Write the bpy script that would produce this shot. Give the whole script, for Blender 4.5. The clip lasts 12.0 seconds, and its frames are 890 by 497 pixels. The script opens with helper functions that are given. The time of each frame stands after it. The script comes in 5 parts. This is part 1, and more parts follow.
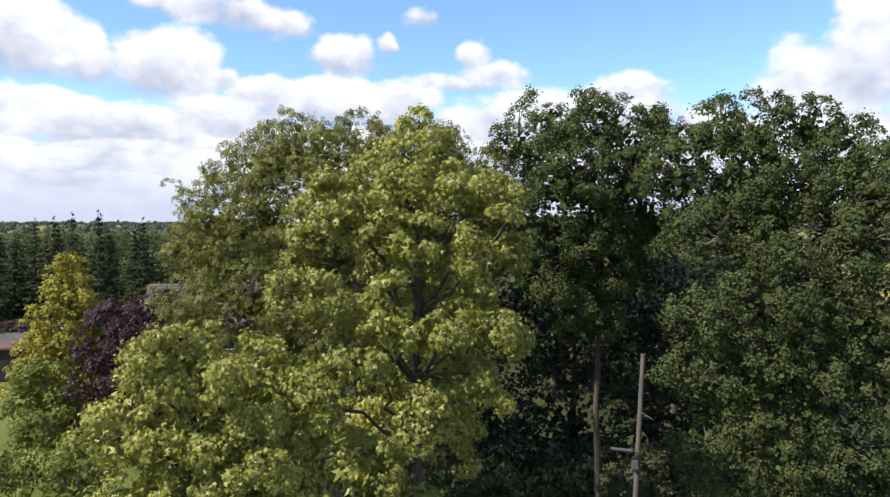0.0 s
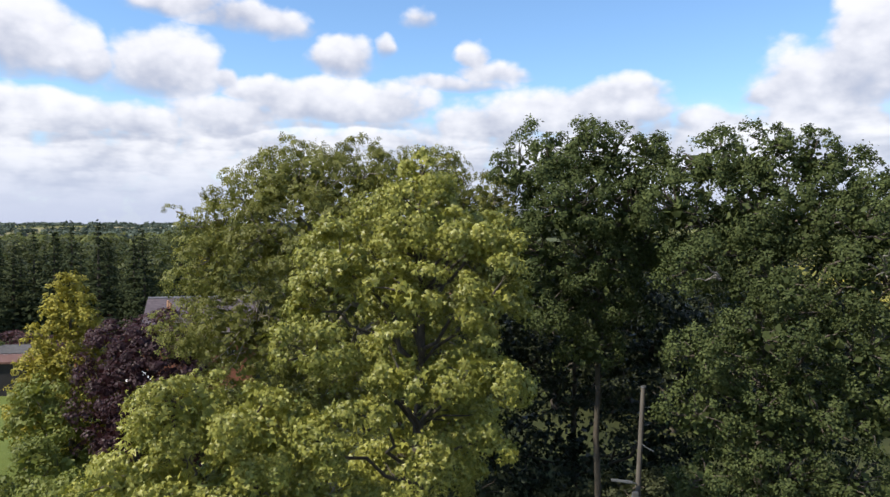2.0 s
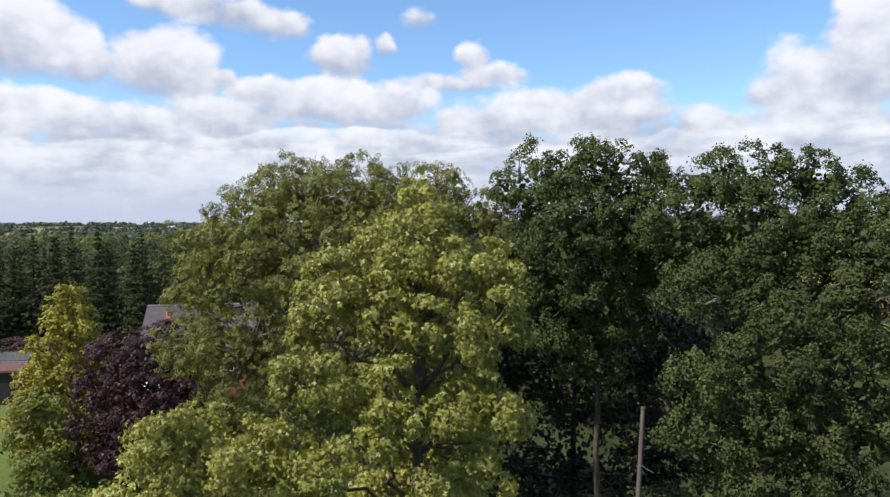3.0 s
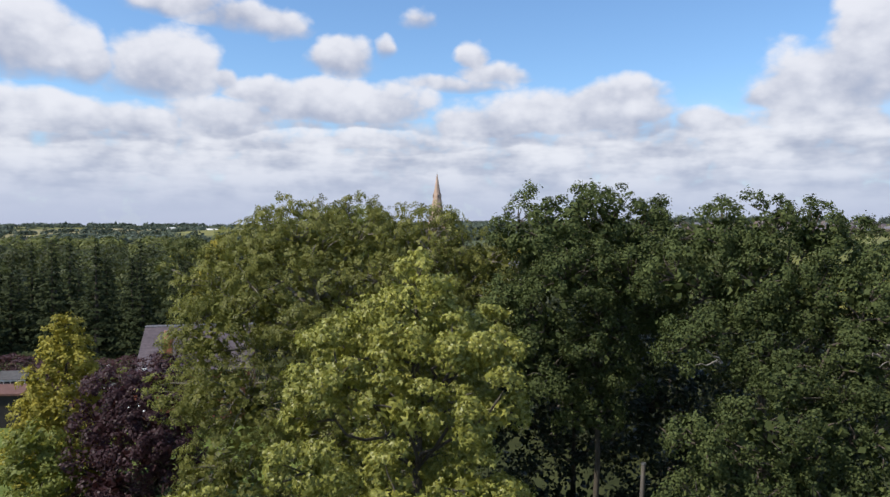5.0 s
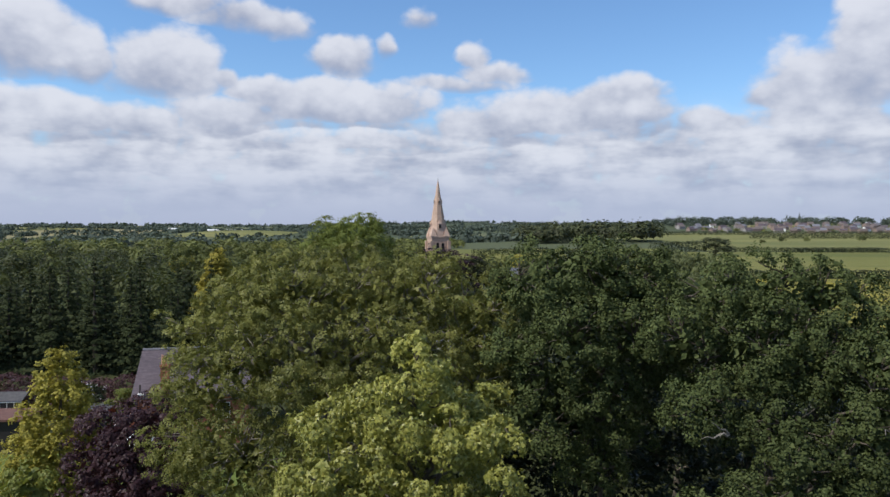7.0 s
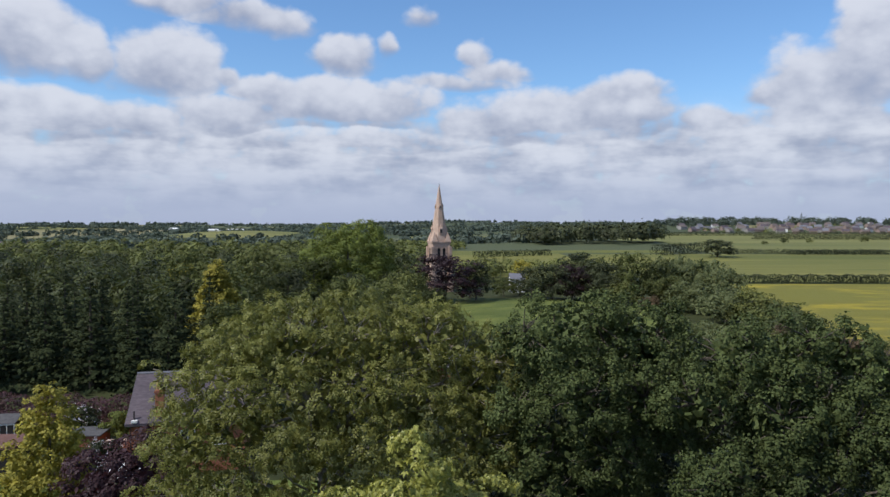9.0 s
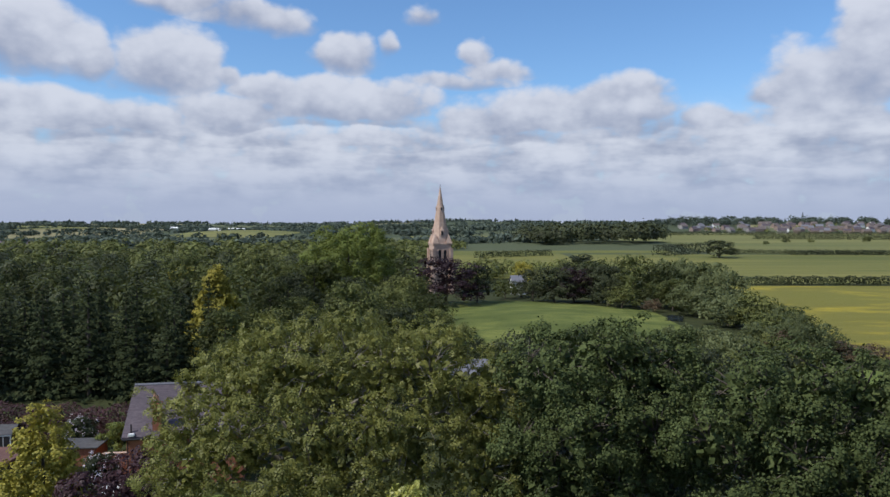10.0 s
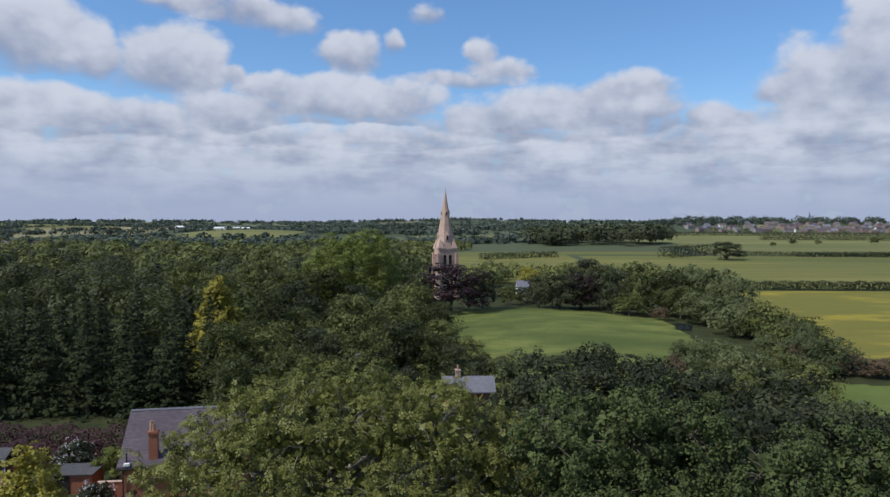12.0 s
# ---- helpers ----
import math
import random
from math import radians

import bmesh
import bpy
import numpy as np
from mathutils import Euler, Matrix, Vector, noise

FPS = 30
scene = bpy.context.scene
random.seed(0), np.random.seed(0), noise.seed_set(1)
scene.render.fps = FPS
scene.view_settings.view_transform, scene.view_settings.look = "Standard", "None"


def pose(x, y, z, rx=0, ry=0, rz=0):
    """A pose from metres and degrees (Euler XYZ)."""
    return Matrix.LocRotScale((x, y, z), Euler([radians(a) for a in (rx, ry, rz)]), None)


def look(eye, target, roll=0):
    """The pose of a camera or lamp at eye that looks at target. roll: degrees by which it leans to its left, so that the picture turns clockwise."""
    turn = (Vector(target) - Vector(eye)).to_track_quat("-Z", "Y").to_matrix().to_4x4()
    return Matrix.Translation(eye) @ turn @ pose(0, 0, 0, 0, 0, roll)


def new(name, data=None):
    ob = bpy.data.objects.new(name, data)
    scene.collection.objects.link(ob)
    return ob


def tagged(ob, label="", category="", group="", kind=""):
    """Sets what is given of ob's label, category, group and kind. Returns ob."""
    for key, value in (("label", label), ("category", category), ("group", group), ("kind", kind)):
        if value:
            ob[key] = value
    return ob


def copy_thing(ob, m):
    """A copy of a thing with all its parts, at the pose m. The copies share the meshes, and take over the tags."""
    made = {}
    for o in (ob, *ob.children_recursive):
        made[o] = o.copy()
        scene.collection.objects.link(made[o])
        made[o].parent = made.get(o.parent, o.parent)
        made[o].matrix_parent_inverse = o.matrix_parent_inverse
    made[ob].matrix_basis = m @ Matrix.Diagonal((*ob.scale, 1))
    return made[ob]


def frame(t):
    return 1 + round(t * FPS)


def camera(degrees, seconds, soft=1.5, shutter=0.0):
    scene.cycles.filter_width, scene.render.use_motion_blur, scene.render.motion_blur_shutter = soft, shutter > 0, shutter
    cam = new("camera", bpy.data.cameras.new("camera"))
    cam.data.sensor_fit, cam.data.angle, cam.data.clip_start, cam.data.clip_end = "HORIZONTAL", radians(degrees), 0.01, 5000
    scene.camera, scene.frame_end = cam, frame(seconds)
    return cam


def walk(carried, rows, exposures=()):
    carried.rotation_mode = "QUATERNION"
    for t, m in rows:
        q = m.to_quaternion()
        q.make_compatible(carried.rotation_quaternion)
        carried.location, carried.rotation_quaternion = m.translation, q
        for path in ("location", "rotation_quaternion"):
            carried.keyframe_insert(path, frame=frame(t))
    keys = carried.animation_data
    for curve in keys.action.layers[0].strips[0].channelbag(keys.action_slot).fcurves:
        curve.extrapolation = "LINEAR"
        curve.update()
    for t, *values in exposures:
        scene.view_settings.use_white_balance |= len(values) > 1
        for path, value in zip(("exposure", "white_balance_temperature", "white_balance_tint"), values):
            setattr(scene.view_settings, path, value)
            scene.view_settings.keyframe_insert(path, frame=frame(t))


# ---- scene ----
cam = camera(64.9, 12.0)
METRES, EYE, TILT, LEAN, TURN = 13.0, 13.5, -1.75, 0.0, 0.0
ROWS = [
    (0.0, 0.0, 0.0, 0.0, 0.0, 0.0, 0.0),
    (0.5, -0.0014, -0.0032, 0.0198, -0.06, 0.01, 0.01),
    (1.0, -0.0038, -0.0058, 0.0421, -0.1, 0.02, 0.03),
    (1.5, -0.0051, -0.0083, 0.0652, -0.1, 0.02, 0.03),
    (2.0, -0.0075, -0.0096, 0.0895, -0.13, 0.03, 0.04),
    (2.5, -0.0087, -0.0101, 0.1169, -0.16, 0.03, 0.03),
    (3.0, -0.008, -0.0084, 0.1482, -0.16, 0.03, 0.03),
    (5.0, -0.0035, 0.0138, 0.294, -0.17, 0.08, -0.01),
    (5.5, -0.0039, 0.0228, 0.3335, -0.15, 0.07, -0.01),
    (6.0, -0.0045, 0.0323, 0.375, -0.15, 0.05, -0.02),
    (6.5, -0.0032, 0.0448, 0.4174, -0.14, 0.04, -0.04),
    (7.0, 0.0023, 0.0646, 0.4582, -0.09, 0.06, -0.05),
    (9.0, 0.0026, 0.1753, 0.6206, 0.01, -0.03, -0.09),
    (9.5, -0.0005, 0.2093, 0.6607, 0.06, -0.08, -0.1),
    (10.0, -0.0016, 0.2443, 0.6999, 0.08, -0.13, -0.12),
    (10.5, -0.0031, 0.2827, 0.7409, 0.15, -0.16, -0.15),
    (11.0, -0.005, 0.3217, 0.783, 0.26, -0.19, -0.16),
    (11.5, -0.0063, 0.3647, 0.8223, 0.37, -0.2, -0.2),
    (12.0, -0.0083, 0.4034, 0.863, 0.48, -0.27, -0.23),
]
walk(cam, [(t, pose(0, 0, EYE, TILT, LEAN, TURN) @ pose(METRES * x, METRES * y, METRES * z, 90 + pitch, roll, yaw)) for t, x, y, z, yaw, pitch, roll in ROWS],
     exposures=[(0.0, 0.48, 6500, 10), (1.5, 0.36, 6480, 10), (2.5, 0.27, 6440, 10), (5.5, 0.0, 6280, 10), (7.0, -0.12, 6140, 10), (9.5, -0.23, 5980, 10), (12.0, -0.36, 5870, 10)])

# ---- world, sun and exposure ----
SUN_EL, SUN_AZ = 48.0, -115.0          # degrees; azimuth clockwise from +y


def build_world():
    w = bpy.data.worlds.new("sky")
    scene.world = w
    w.use_nodes = True
    nt = w.node_tree
    nt.nodes.clear()
    N, L = nt.nodes, nt.links

    def node(kind, operation=""):
        n = N.new(kind)
        if operation:
            n.operation = operation
        return n

    def val(n, i, v):
        if isinstance(v, (int, float, tuple)):
            n.inputs[i].default_value = v
        else:
            L.new(v, n.inputs[i])

    def m(op, a, b=0.0, c=0.0, clamp=False):
        n = node("ShaderNodeMath", op)
        n.use_clamp = clamp
        val(n, 0, a), val(n, 1, b), val(n, 2, c)
        return n.outputs[0]

    def ramp(x, lo, hi, a=0.0, b=1.0):
        n = node("ShaderNodeMapRange")
        n.interpolation_type = "SMOOTHSTEP"
        for i, v in enumerate((x, lo, hi, a, b)):
            val(n, i, v)
        return n.outputs[0]

    def mix(f, a, b):
        n = node("ShaderNodeMix")
        n.data_type = "RGBA"
        val(n, 0, f), val(n, 6, a), val(n, 7, b)
        return n.outputs[2]

    tc = node("ShaderNodeTexCoord")
    sep = node("ShaderNodeSeparateXYZ")
    L.new(tc.outputs["Generated"], sep.inputs[0])
    x, y, z = sep.outputs
    az = m("ARCTAN2", x, y)
    el = m("ARCSINE", z)
    comb = node("ShaderNodeCombineXYZ")
    L.new(az, comb.inputs[0]), L.new(el, comb.inputs[1])

    # cumulus heaps, bank by bank: azimuth, elevation, half width, half height (radians), weight
    high_bank = [(-0.542, 0.227, 0.072, 0.052, 1), (-0.474, 0.215, 0.031, 0.035, 1), (-0.376, 0.208, 0.068, 0.048, 1), (-0.302, 0.202, 0.018, 0.014, 0.8),
        (-0.348, 0.292, 0.061, 0.02, 0.8), (-0.27, 0.277, 0.077, 0.02, 0.8), (-0.142, 0.234, 0.045, 0.031, 1), (-0.079, 0.251, 0.013, 0.015, 0.6),
        (-0.035, 0.293, 0.021, 0.011, 0.45), (0.041, 0.237, 0.02, 0.019, 0.7), (0.068, 0.215, 0.049, 0.016, 0.6), (0.015, 0.2, 0.073, 0.011, 0.5)]
    middle_bank = [(-0.154, 0.17, 0.155, 0.04, 1), (-0.247, 0.187, 0.061, 0.025, 0.9), (-0.296, 0.152, 0.093, 0.028, 0.9), (0.176, 0.156, 0.161, 0.042, 1),
        (0.242, 0.181, 0.077, 0.024, 0.9), (0.072, 0.145, 0.105, 0.031, 0.9)]
    right_bank = [(0.498, 0.178, 0.085, 0.047, 1), (0.555, 0.219, 0.056, 0.076, 1), (0.43, 0.175, 0.027, 0.018, 0.8), (0.479, 0.141, 0.077, 0.023, 0.8),
        (0.364, 0.141, 0.046, 0.02, 0.8), (0.42, 0.112, 0.095, 0.019, 0.8)]
    low_bank = [(-0.512, 0.139, 0.139, 0.033, 1), (-0.407, 0.133, 0.055, 0.025, 0.8), (-0.438, 0.095, 0.073, 0.018, 0.9), (-0.3, 0.087, 0.085, 0.016, 0.8),
        (-0.106, 0.116, 0.137, 0.018, 0.8), (0.128, 0.093, 0.12, 0.016, 0.8), (0.276, 0.078, 0.083, 0.013, 0.8), (0.479, 0.089, 0.109, 0.017, 0.8),
        (-0.434, 0.059, 0.07, 0.01, 0.6), (-0.209, 0.066, 0.117, 0.01, 0.5), (0.015, 0.058, 0.162, 0.011, 0.5), (0.399, 0.061, 0.124, 0.01, 0.5)]
    heaps = low_bank + middle_bank + [(a, e, 1.15 * p, 1.2 * q, g) for a, e, p, q, g in right_bank + high_bank]
    sp = node("ShaderNodeSeparateXYZ")
    vec = comb.outputs[0]

    def texture(kind, scale, stretch, detail=0, rough=0.5):
        mp = node("ShaderNodeMapping")
        mp.inputs["Scale"].default_value = stretch
        L.new(vec, mp.inputs[0])
        n = node(kind)
        n.inputs["Scale"].default_value = scale
        n.inputs["Detail"].default_value = detail
        n.inputs["Roughness"].default_value = rough
        L.new(mp.outputs[0], n.inputs["Vector"])
        if kind == "ShaderNodeTexVoronoi":
            n.feature = "SMOOTH_F1"
            n.inputs["Smoothness"].default_value = 0.6
        return n.outputs[0]

    # edges wander before the heaps are laid out
    wob = node("ShaderNodeTexNoise")
    wob.inputs["Scale"].default_value, wob.inputs["Detail"].default_value = 11.0, 4
    L.new(vec, wob.inputs["Vector"])
    wv = node("ShaderNodeVectorMath", "MULTIPLY_ADD")
    L.new(wob.outputs["Color"], wv.inputs[0])
    wv.inputs[1].default_value, wv.inputs[2].default_value = (0.05, 0.034, 0), (-0.025, -0.017, 0)
    wa = node("ShaderNodeVectorMath", "ADD")
    L.new(vec, wa.inputs[0]), L.new(wv.outputs[0], wa.inputs[1])
    L.new(wa.outputs[0], sp.inputs[0])
    u, v = sp.outputs[0], sp.outputs[1]
    total, tone, weights = None, None, None
    for cu, cv, ru, rv, wgt in heaps:
        du = m("MULTIPLY_ADD", u, 1 / ru, -cu / ru)
        dv = m("MULTIPLY_ADD", v, 1 / rv, -cv / rv)
        dw = m("MAXIMUM", dv, m("MULTIPLY", dv, -1.35))
        b = m("MULTIPLY_ADD", m("MULTIPLY_ADD", du, du, m("MULTIPLY", dw, dw)), -wgt, wgt)
        near = m("POWER", m("MAXIMUM", m("ADD", b, 0.9), 0.001), 4.0)
        if total is None:
            total, tone, weights = b, m("MULTIPLY", near, dv), near
        else:
            tone, weights = m("MULTIPLY_ADD", near, dv, tone), m("ADD", weights, near)
            total = m("MAXIMUM", total, b)
    tone = m("MINIMUM", m("MAXIMUM", m("DIVIDE", tone, m("ADD", weights, 0.02)), -1.2), 1.2)
    # the rest of the sky, beyond these banks: scattered cumulus
    other = m("MULTIPLY_ADD", texture("ShaderNodeTexNoise", 1.6, (2.2, 4.5, 1), 2), 6.0, -3.3)
    sel = m("MAXIMUM", ramp(m("ABSOLUTE", az), 0.66, 0.74), ramp(el, 0.36, 0.42))
    total = m("MULTIPLY_ADD", sel, m("SUBTRACT", other, total), total)
    tone = m("MULTIPLY", tone, m("SUBTRACT", 1.0, sel))
    # below, the heaps close up into one another
    total = m("MAXIMUM", total, ramp(el, 0.27, 0.10, -1.5, 0.55))
    total = m("MAXIMUM", total, -1.6)
    bands = m("MULTIPLY_ADD", texture("ShaderNodeTexNoise", 8.0, (1.0, 3.0, 1), 4, 0.55), 5.5, -2.6)
    tone = m("MULTIPLY_ADD", ramp(el, 0.17, 0.10, 0.0, 0.75), m("SUBTRACT", bands, tone), tone)
    puff = texture("ShaderNodeTexVoronoi", 26.0, (1, 1.2, 1), 2, 0.5)
    wisp = texture("ShaderNodeTexNoise", 13.0, (1, 1.5, 1), 6, 0.58)
    shape = m("ADD", m("MULTIPLY_ADD", puff, -0.75, 0.30), m("MULTIPLY_ADD", wisp, 2.0, -1.0))
    d0 = m("ADD", m("ADD", total, 0.32), m("MULTIPLY", shape, 0.75))
    cover = ramp(d0, -0.22, 0.50)
    soft_base = ramp(d0, -0.6, 0.9)
    cover = m("MULTIPLY_ADD", m("MULTIPLY", ramp(tone, 0.1, -0.6), ramp(el, 0.13, 0.2)), m("SUBTRACT", soft_base, cover), cover)
    light = m("ADD", m("MULTIPLY", tone, 0.6), m("MULTIPLY", shape, 0.55))
    base = ramp(light, 0.35, -0.85)                  # a grey base under a white top
    sky = node("ShaderNodeTexSky")
    sky.sky_type, sky.sun_disc = "NISHITA", False
    sky.sun_elevation, sky.sun_rotation = radians(SUN_EL), radians(SUN_AZ)
    sky.altitude, sky.air_density, sky.dust_density, sky.ozone_density = 100.0, 1.1, 0.2, 3.0
    sky_col = node("ShaderNodeVectorMath", "MULTIPLY")
    L.new(sky.outputs[0], sky_col.inputs[0])
    sky_col.inputs[1].default_value = SKY
    cloud = mix(base, (*CLOUD_TOP, 1), (*CLOUD_BASE, 1))
    cloud = mix(ramp(el, 0.0, 0.12), (*CLOUD_LOW, 1), cloud)
    veil = ramp(el, 0.19, 0.01, 0.0, 0.93)
    cover = m("MAXIMUM", cover, veil)
    out = mix(m("MULTIPLY", cover, 0.95), sky_col.outputs[0], cloud)
    bg = node("ShaderNodeBackground")
    L.new(out, bg.inputs[0])
    bg.inputs[1].default_value = 1.0
    wo = node("ShaderNodeOutputWorld")
    L.new(bg.outputs[0], wo.inputs[0])


SKY = (0.128, 0.147, 0.163)              # clear blue, a little deeper than the plain sky model
CLOUD_TOP, CLOUD_BASE, CLOUD_LOW = (0.83, 0.825, 0.86), (0.36, 0.39, 0.50), (0.47, 0.515, 0.67)
build_world()

sun = new("sun", bpy.data.lights.new("sun", "SUN"))
sun.data.energy, sun.data.angle, sun.data.color = 5.0, radians(0.6), (1.0, 0.93, 0.80)
_e, _a = radians(SUN_EL), radians(SUN_AZ)
sun.matrix_world = look((math.sin(_a) * math.cos(_e) * 60, math.cos(_a) * math.cos(_e) * 60, math.sin(_e) * 60), (0, 0, 0))


# ---- materials ----
def material(name, rough=0.7, metal=0.0):
    mat = bpy.data.materials.new(name)
    mat.use_nodes = True
    nt = mat.node_tree
    bsdf = nt.nodes["Principled BSDF"]
    bsdf.inputs["Roughness"].default_value, bsdf.inputs["Metallic"].default_value = rough, metal
    return mat, nt, bsdf


def noise_of(nt, scale, detail=4, rough=0.55, stretch=(1, 1, 1)):
    tc, mp, n = nt.nodes.new("ShaderNodeTexCoord"), nt.nodes.new("ShaderNodeMapping"), nt.nodes.new("ShaderNodeTexNoise")
    mp.inputs["Scale"].default_value = stretch
    n.inputs["Scale"].default_value, n.inputs["Detail"].default_value, n.inputs["Roughness"].default_value = scale, detail, rough
    nt.links.new(tc.outputs["Object"], mp.inputs[0])
    nt.links.new(mp.outputs[0], n.inputs["Vector"])
    return n.outputs[0]


def span(nt, x, lo, hi, a=0.0, b=1.0):
    n = nt.nodes.new("ShaderNodeMapRange")
    nt.links.new(x, n.inputs[0])
    for i, v in enumerate((lo, hi, a, b)):
        n.inputs[i + 1].default_value = v
    return n.outputs[0]


def blend(nt, f, a, b, how="MIX"):
    n = nt.nodes.new("ShaderNodeMix")
    n.data_type, n.blend_type = "RGBA", how
    for i, v in ((0, f), (6, a), (7, b)):
        if isinstance(v, (int, float)):
            n.inputs[i].default_value = v
        elif isinstance(v, tuple):
            n.inputs[i].default_value = (*v, 1)
        else:
            nt.links.new(v, n.inputs[i])
    return n.outputs[2]


def bump(nt, bsdf, height, strength=0.4, distance=0.02):
    n = nt.nodes.new("ShaderNodeBump")
    n.inputs["Strength"].default_value, n.inputs["Distance"].default_value = strength, distance
    nt.links.new(height, n.inputs["Height"])
    nt.links.new(n.outputs[0], bsdf.inputs["Normal"])


def surface(name, c1, c2, scale=3.0, rough=0.75, metal=0.0, stretch=(1, 1, 1), relief=0.4, distance=0.02, dirt=0.25):
    """A matt surface with grain and broader stains."""
    mat, nt, bsdf = material(name, rough, metal)
    bsdf.inputs["Specular IOR Level"].default_value = 0.25
    fine = noise_of(nt, scale, 6, 0.6, stretch)
    broad = noise_of(nt, scale * 0.13, 3)
    col = blend(nt, span(nt, fine, 0.3, 0.7), c1, c2)
    col = blend(nt, span(nt, broad, 0.35, 0.7, 0, dirt), col, tuple(c * 0.55 for c in c1))
    nt.links.new(col, bsdf.inputs["Base Color"])
    bump(nt, bsdf, fine, relief, distance)
    return mat


def foliage(name, c1, c2, through_col, trans=0.3, rough=0.5, vary=0.25, patch=0.35, spec=0.18, grain=0.7, broad=0.18):
    """Leaves: a colour of their own each, drifts over the crown, light passing through."""
    mat, nt, bsdf = material(name, rough)
    bsdf.inputs["Specular IOR Level"].default_value = spec
    geo, info = nt.nodes.new("ShaderNodeNewGeometry"), nt.nodes.new("ShaderNodeObjectInfo")
    col = blend(nt, span(nt, geo.outputs["Random Per Island"], 0, 1, 0.5 - grain / 2, 0.5 + grain / 2), c1, c2)
    drift = span(nt, noise_of(nt, 0.35, 2), 0.35, 0.65)
    col = blend(nt, drift, blend(nt, patch, col, c1), col)
    hue = nt.nodes.new("ShaderNodeHueSaturation")
    nt.links.new(span(nt, info.outputs["Random"], 0, 1, 0.5 - 0.012 * vary, 0.5 + 0.04 * vary), hue.inputs["Hue"])
    value = nt.nodes.new("ShaderNodeMath")
    value.operation = "MULTIPLY"
    nt.links.new(span(nt, info.outputs["Random"], 0, 1, 1 + vary, 1 - vary), value.inputs[0])
    nt.links.new(span(nt, noise_of(nt, 0.11, 1), 0.35, 0.65, 1 - broad, 1 + broad), value.inputs[1])
    nt.links.new(value.outputs[0], hue.inputs["Value"])
    nt.links.new(col, hue.inputs["Color"])
    nt.links.new(hue.outputs[0], bsdf.inputs["Base Color"])
    tr, mx = nt.nodes.new("ShaderNodeBsdfTranslucent"), nt.nodes.new("ShaderNodeMixShader")
    nt.links.new(blend(nt, 0.6, hue.outputs[0], through_col), tr.inputs[0])
    mx.inputs[0].default_value = trans
    out = nt.nodes["Material Output"]
    nt.links.new(bsdf.outputs[0], mx.inputs[1]), nt.links.new(tr.outputs[0], mx.inputs[2])
    nt.links.new(mx.outputs[0], out.inputs[0])
    return mat


LEAF_SYCAMORE = foliage("sycamore_leaf", (0.16, 0.18, 0.040), (0.50, 0.465, 0.10), (0.36, 0.37, 0.04), 0.2, 0.42, 0.05, spec=0.32)
LEAF_ASH = foliage("ash_leaf", (0.102, 0.110, 0.027), (0.235, 0.228, 0.058), (0.20, 0.21, 0.035), 0.22, 0.5, 0.08)
LEAF_OAK = foliage("oak_leaf", (0.040, 0.055, 0.019), (0.114, 0.134, 0.046), (0.09, 0.13, 0.02), 0.14, 0.65, 0.08, spec=0.1)
LEAF_WOOD = foliage("woodland_leaf", (0.057, 0.067, 0.022), (0.155, 0.16, 0.044), (0.14, 0.16, 0.04), 0.22, 0.6, 0.5, grain=0.4, broad=0.38)
LEAF_DARK = foliage("dark_leaf", (0.033, 0.0407, 0.0194), (0.0748, 0.0795, 0.0349), (0.08, 0.10, 0.03), 0.2, 0.6, 0.35, grain=0.4, broad=0.38)
LEAF_WILLOW = foliage("willow_leaf", (0.095, 0.11, 0.045), (0.175, 0.188, 0.08), (0.2, 0.22, 0.07), 0.25, 0.55, 0.25, grain=0.4)
LEAF_LIME = foliage("lime_leaf", (0.11, 0.142, 0.03), (0.225, 0.245, 0.055), (0.24, 0.27, 0.04), 0.25, 0.55, 0.1, grain=0.4)
LEAF_COPPER = foliage("copper_leaf", (0.032, 0.017, 0.021), (0.075, 0.036, 0.039), (0.10, 0.03, 0.03), 0.2, 0.5, 0.15, grain=0.4)
LEAF_BEECH = foliage("copper_beech_leaf", (0.020, 0.012, 0.014), (0.046, 0.024, 0.026), (0.06, 0.02, 0.02), 0.2, 0.5, 0.15, grain=0.4)
LEAF_HEDGE = foliage("copper_hedge_leaf", (0.060, 0.030, 0.034), (0.120, 0.060, 0.058), (0.12, 0.04, 0.04), 0.2, 0.5, 0.1, grain=0.5)
# near-black leaf: the deep shade below the oaks put into its colour
LEAF_SHADE = foliage("shade_dark_leaf", (0.014, 0.021, 0.011), (0.034, 0.044, 0.021), (0.03, 0.05, 0.02), 0.1, 0.45, 0.1, grain=0.5)
LEAF_GOLD = foliage("golden_leaf", (0.19, 0.18, 0.03), (0.48, 0.40, 0.065), (0.36, 0.30, 0.03), 0.2, 0.6, 0.1)
LEAF_SPRUCE = foliage("spruce_needles", (0.024, 0.033, 0.014), (0.078, 0.088, 0.038), (0.06, 0.08, 0.03), 0.10, 0.75, 0.3, spec=0.05, grain=0.4)
# far woods: leaf colour greyed and blued to carry the haze of distance
LEAF_HAZED = foliage("hazed_far_leaf", (0.066, 0.084, 0.068), (0.108, 0.127, 0.096), (0.10, 0.13, 0.06), 0.2, 0.7, 0.3, spec=0.05, grain=0.3, broad=0.38)
LEAF_BROWN = foliage("brown_leaf", (0.09, 0.065, 0.035), (0.16, 0.11, 0.07), (0.15, 0.1, 0.04), 0.2, 0.6, 0.2)
BARK = surface("bark", (0.055, 0.045, 0.035), (0.13, 0.11, 0.085), 9.0, 0.9, stretch=(1, 1, 0.25), relief=0.8, distance=0.04)
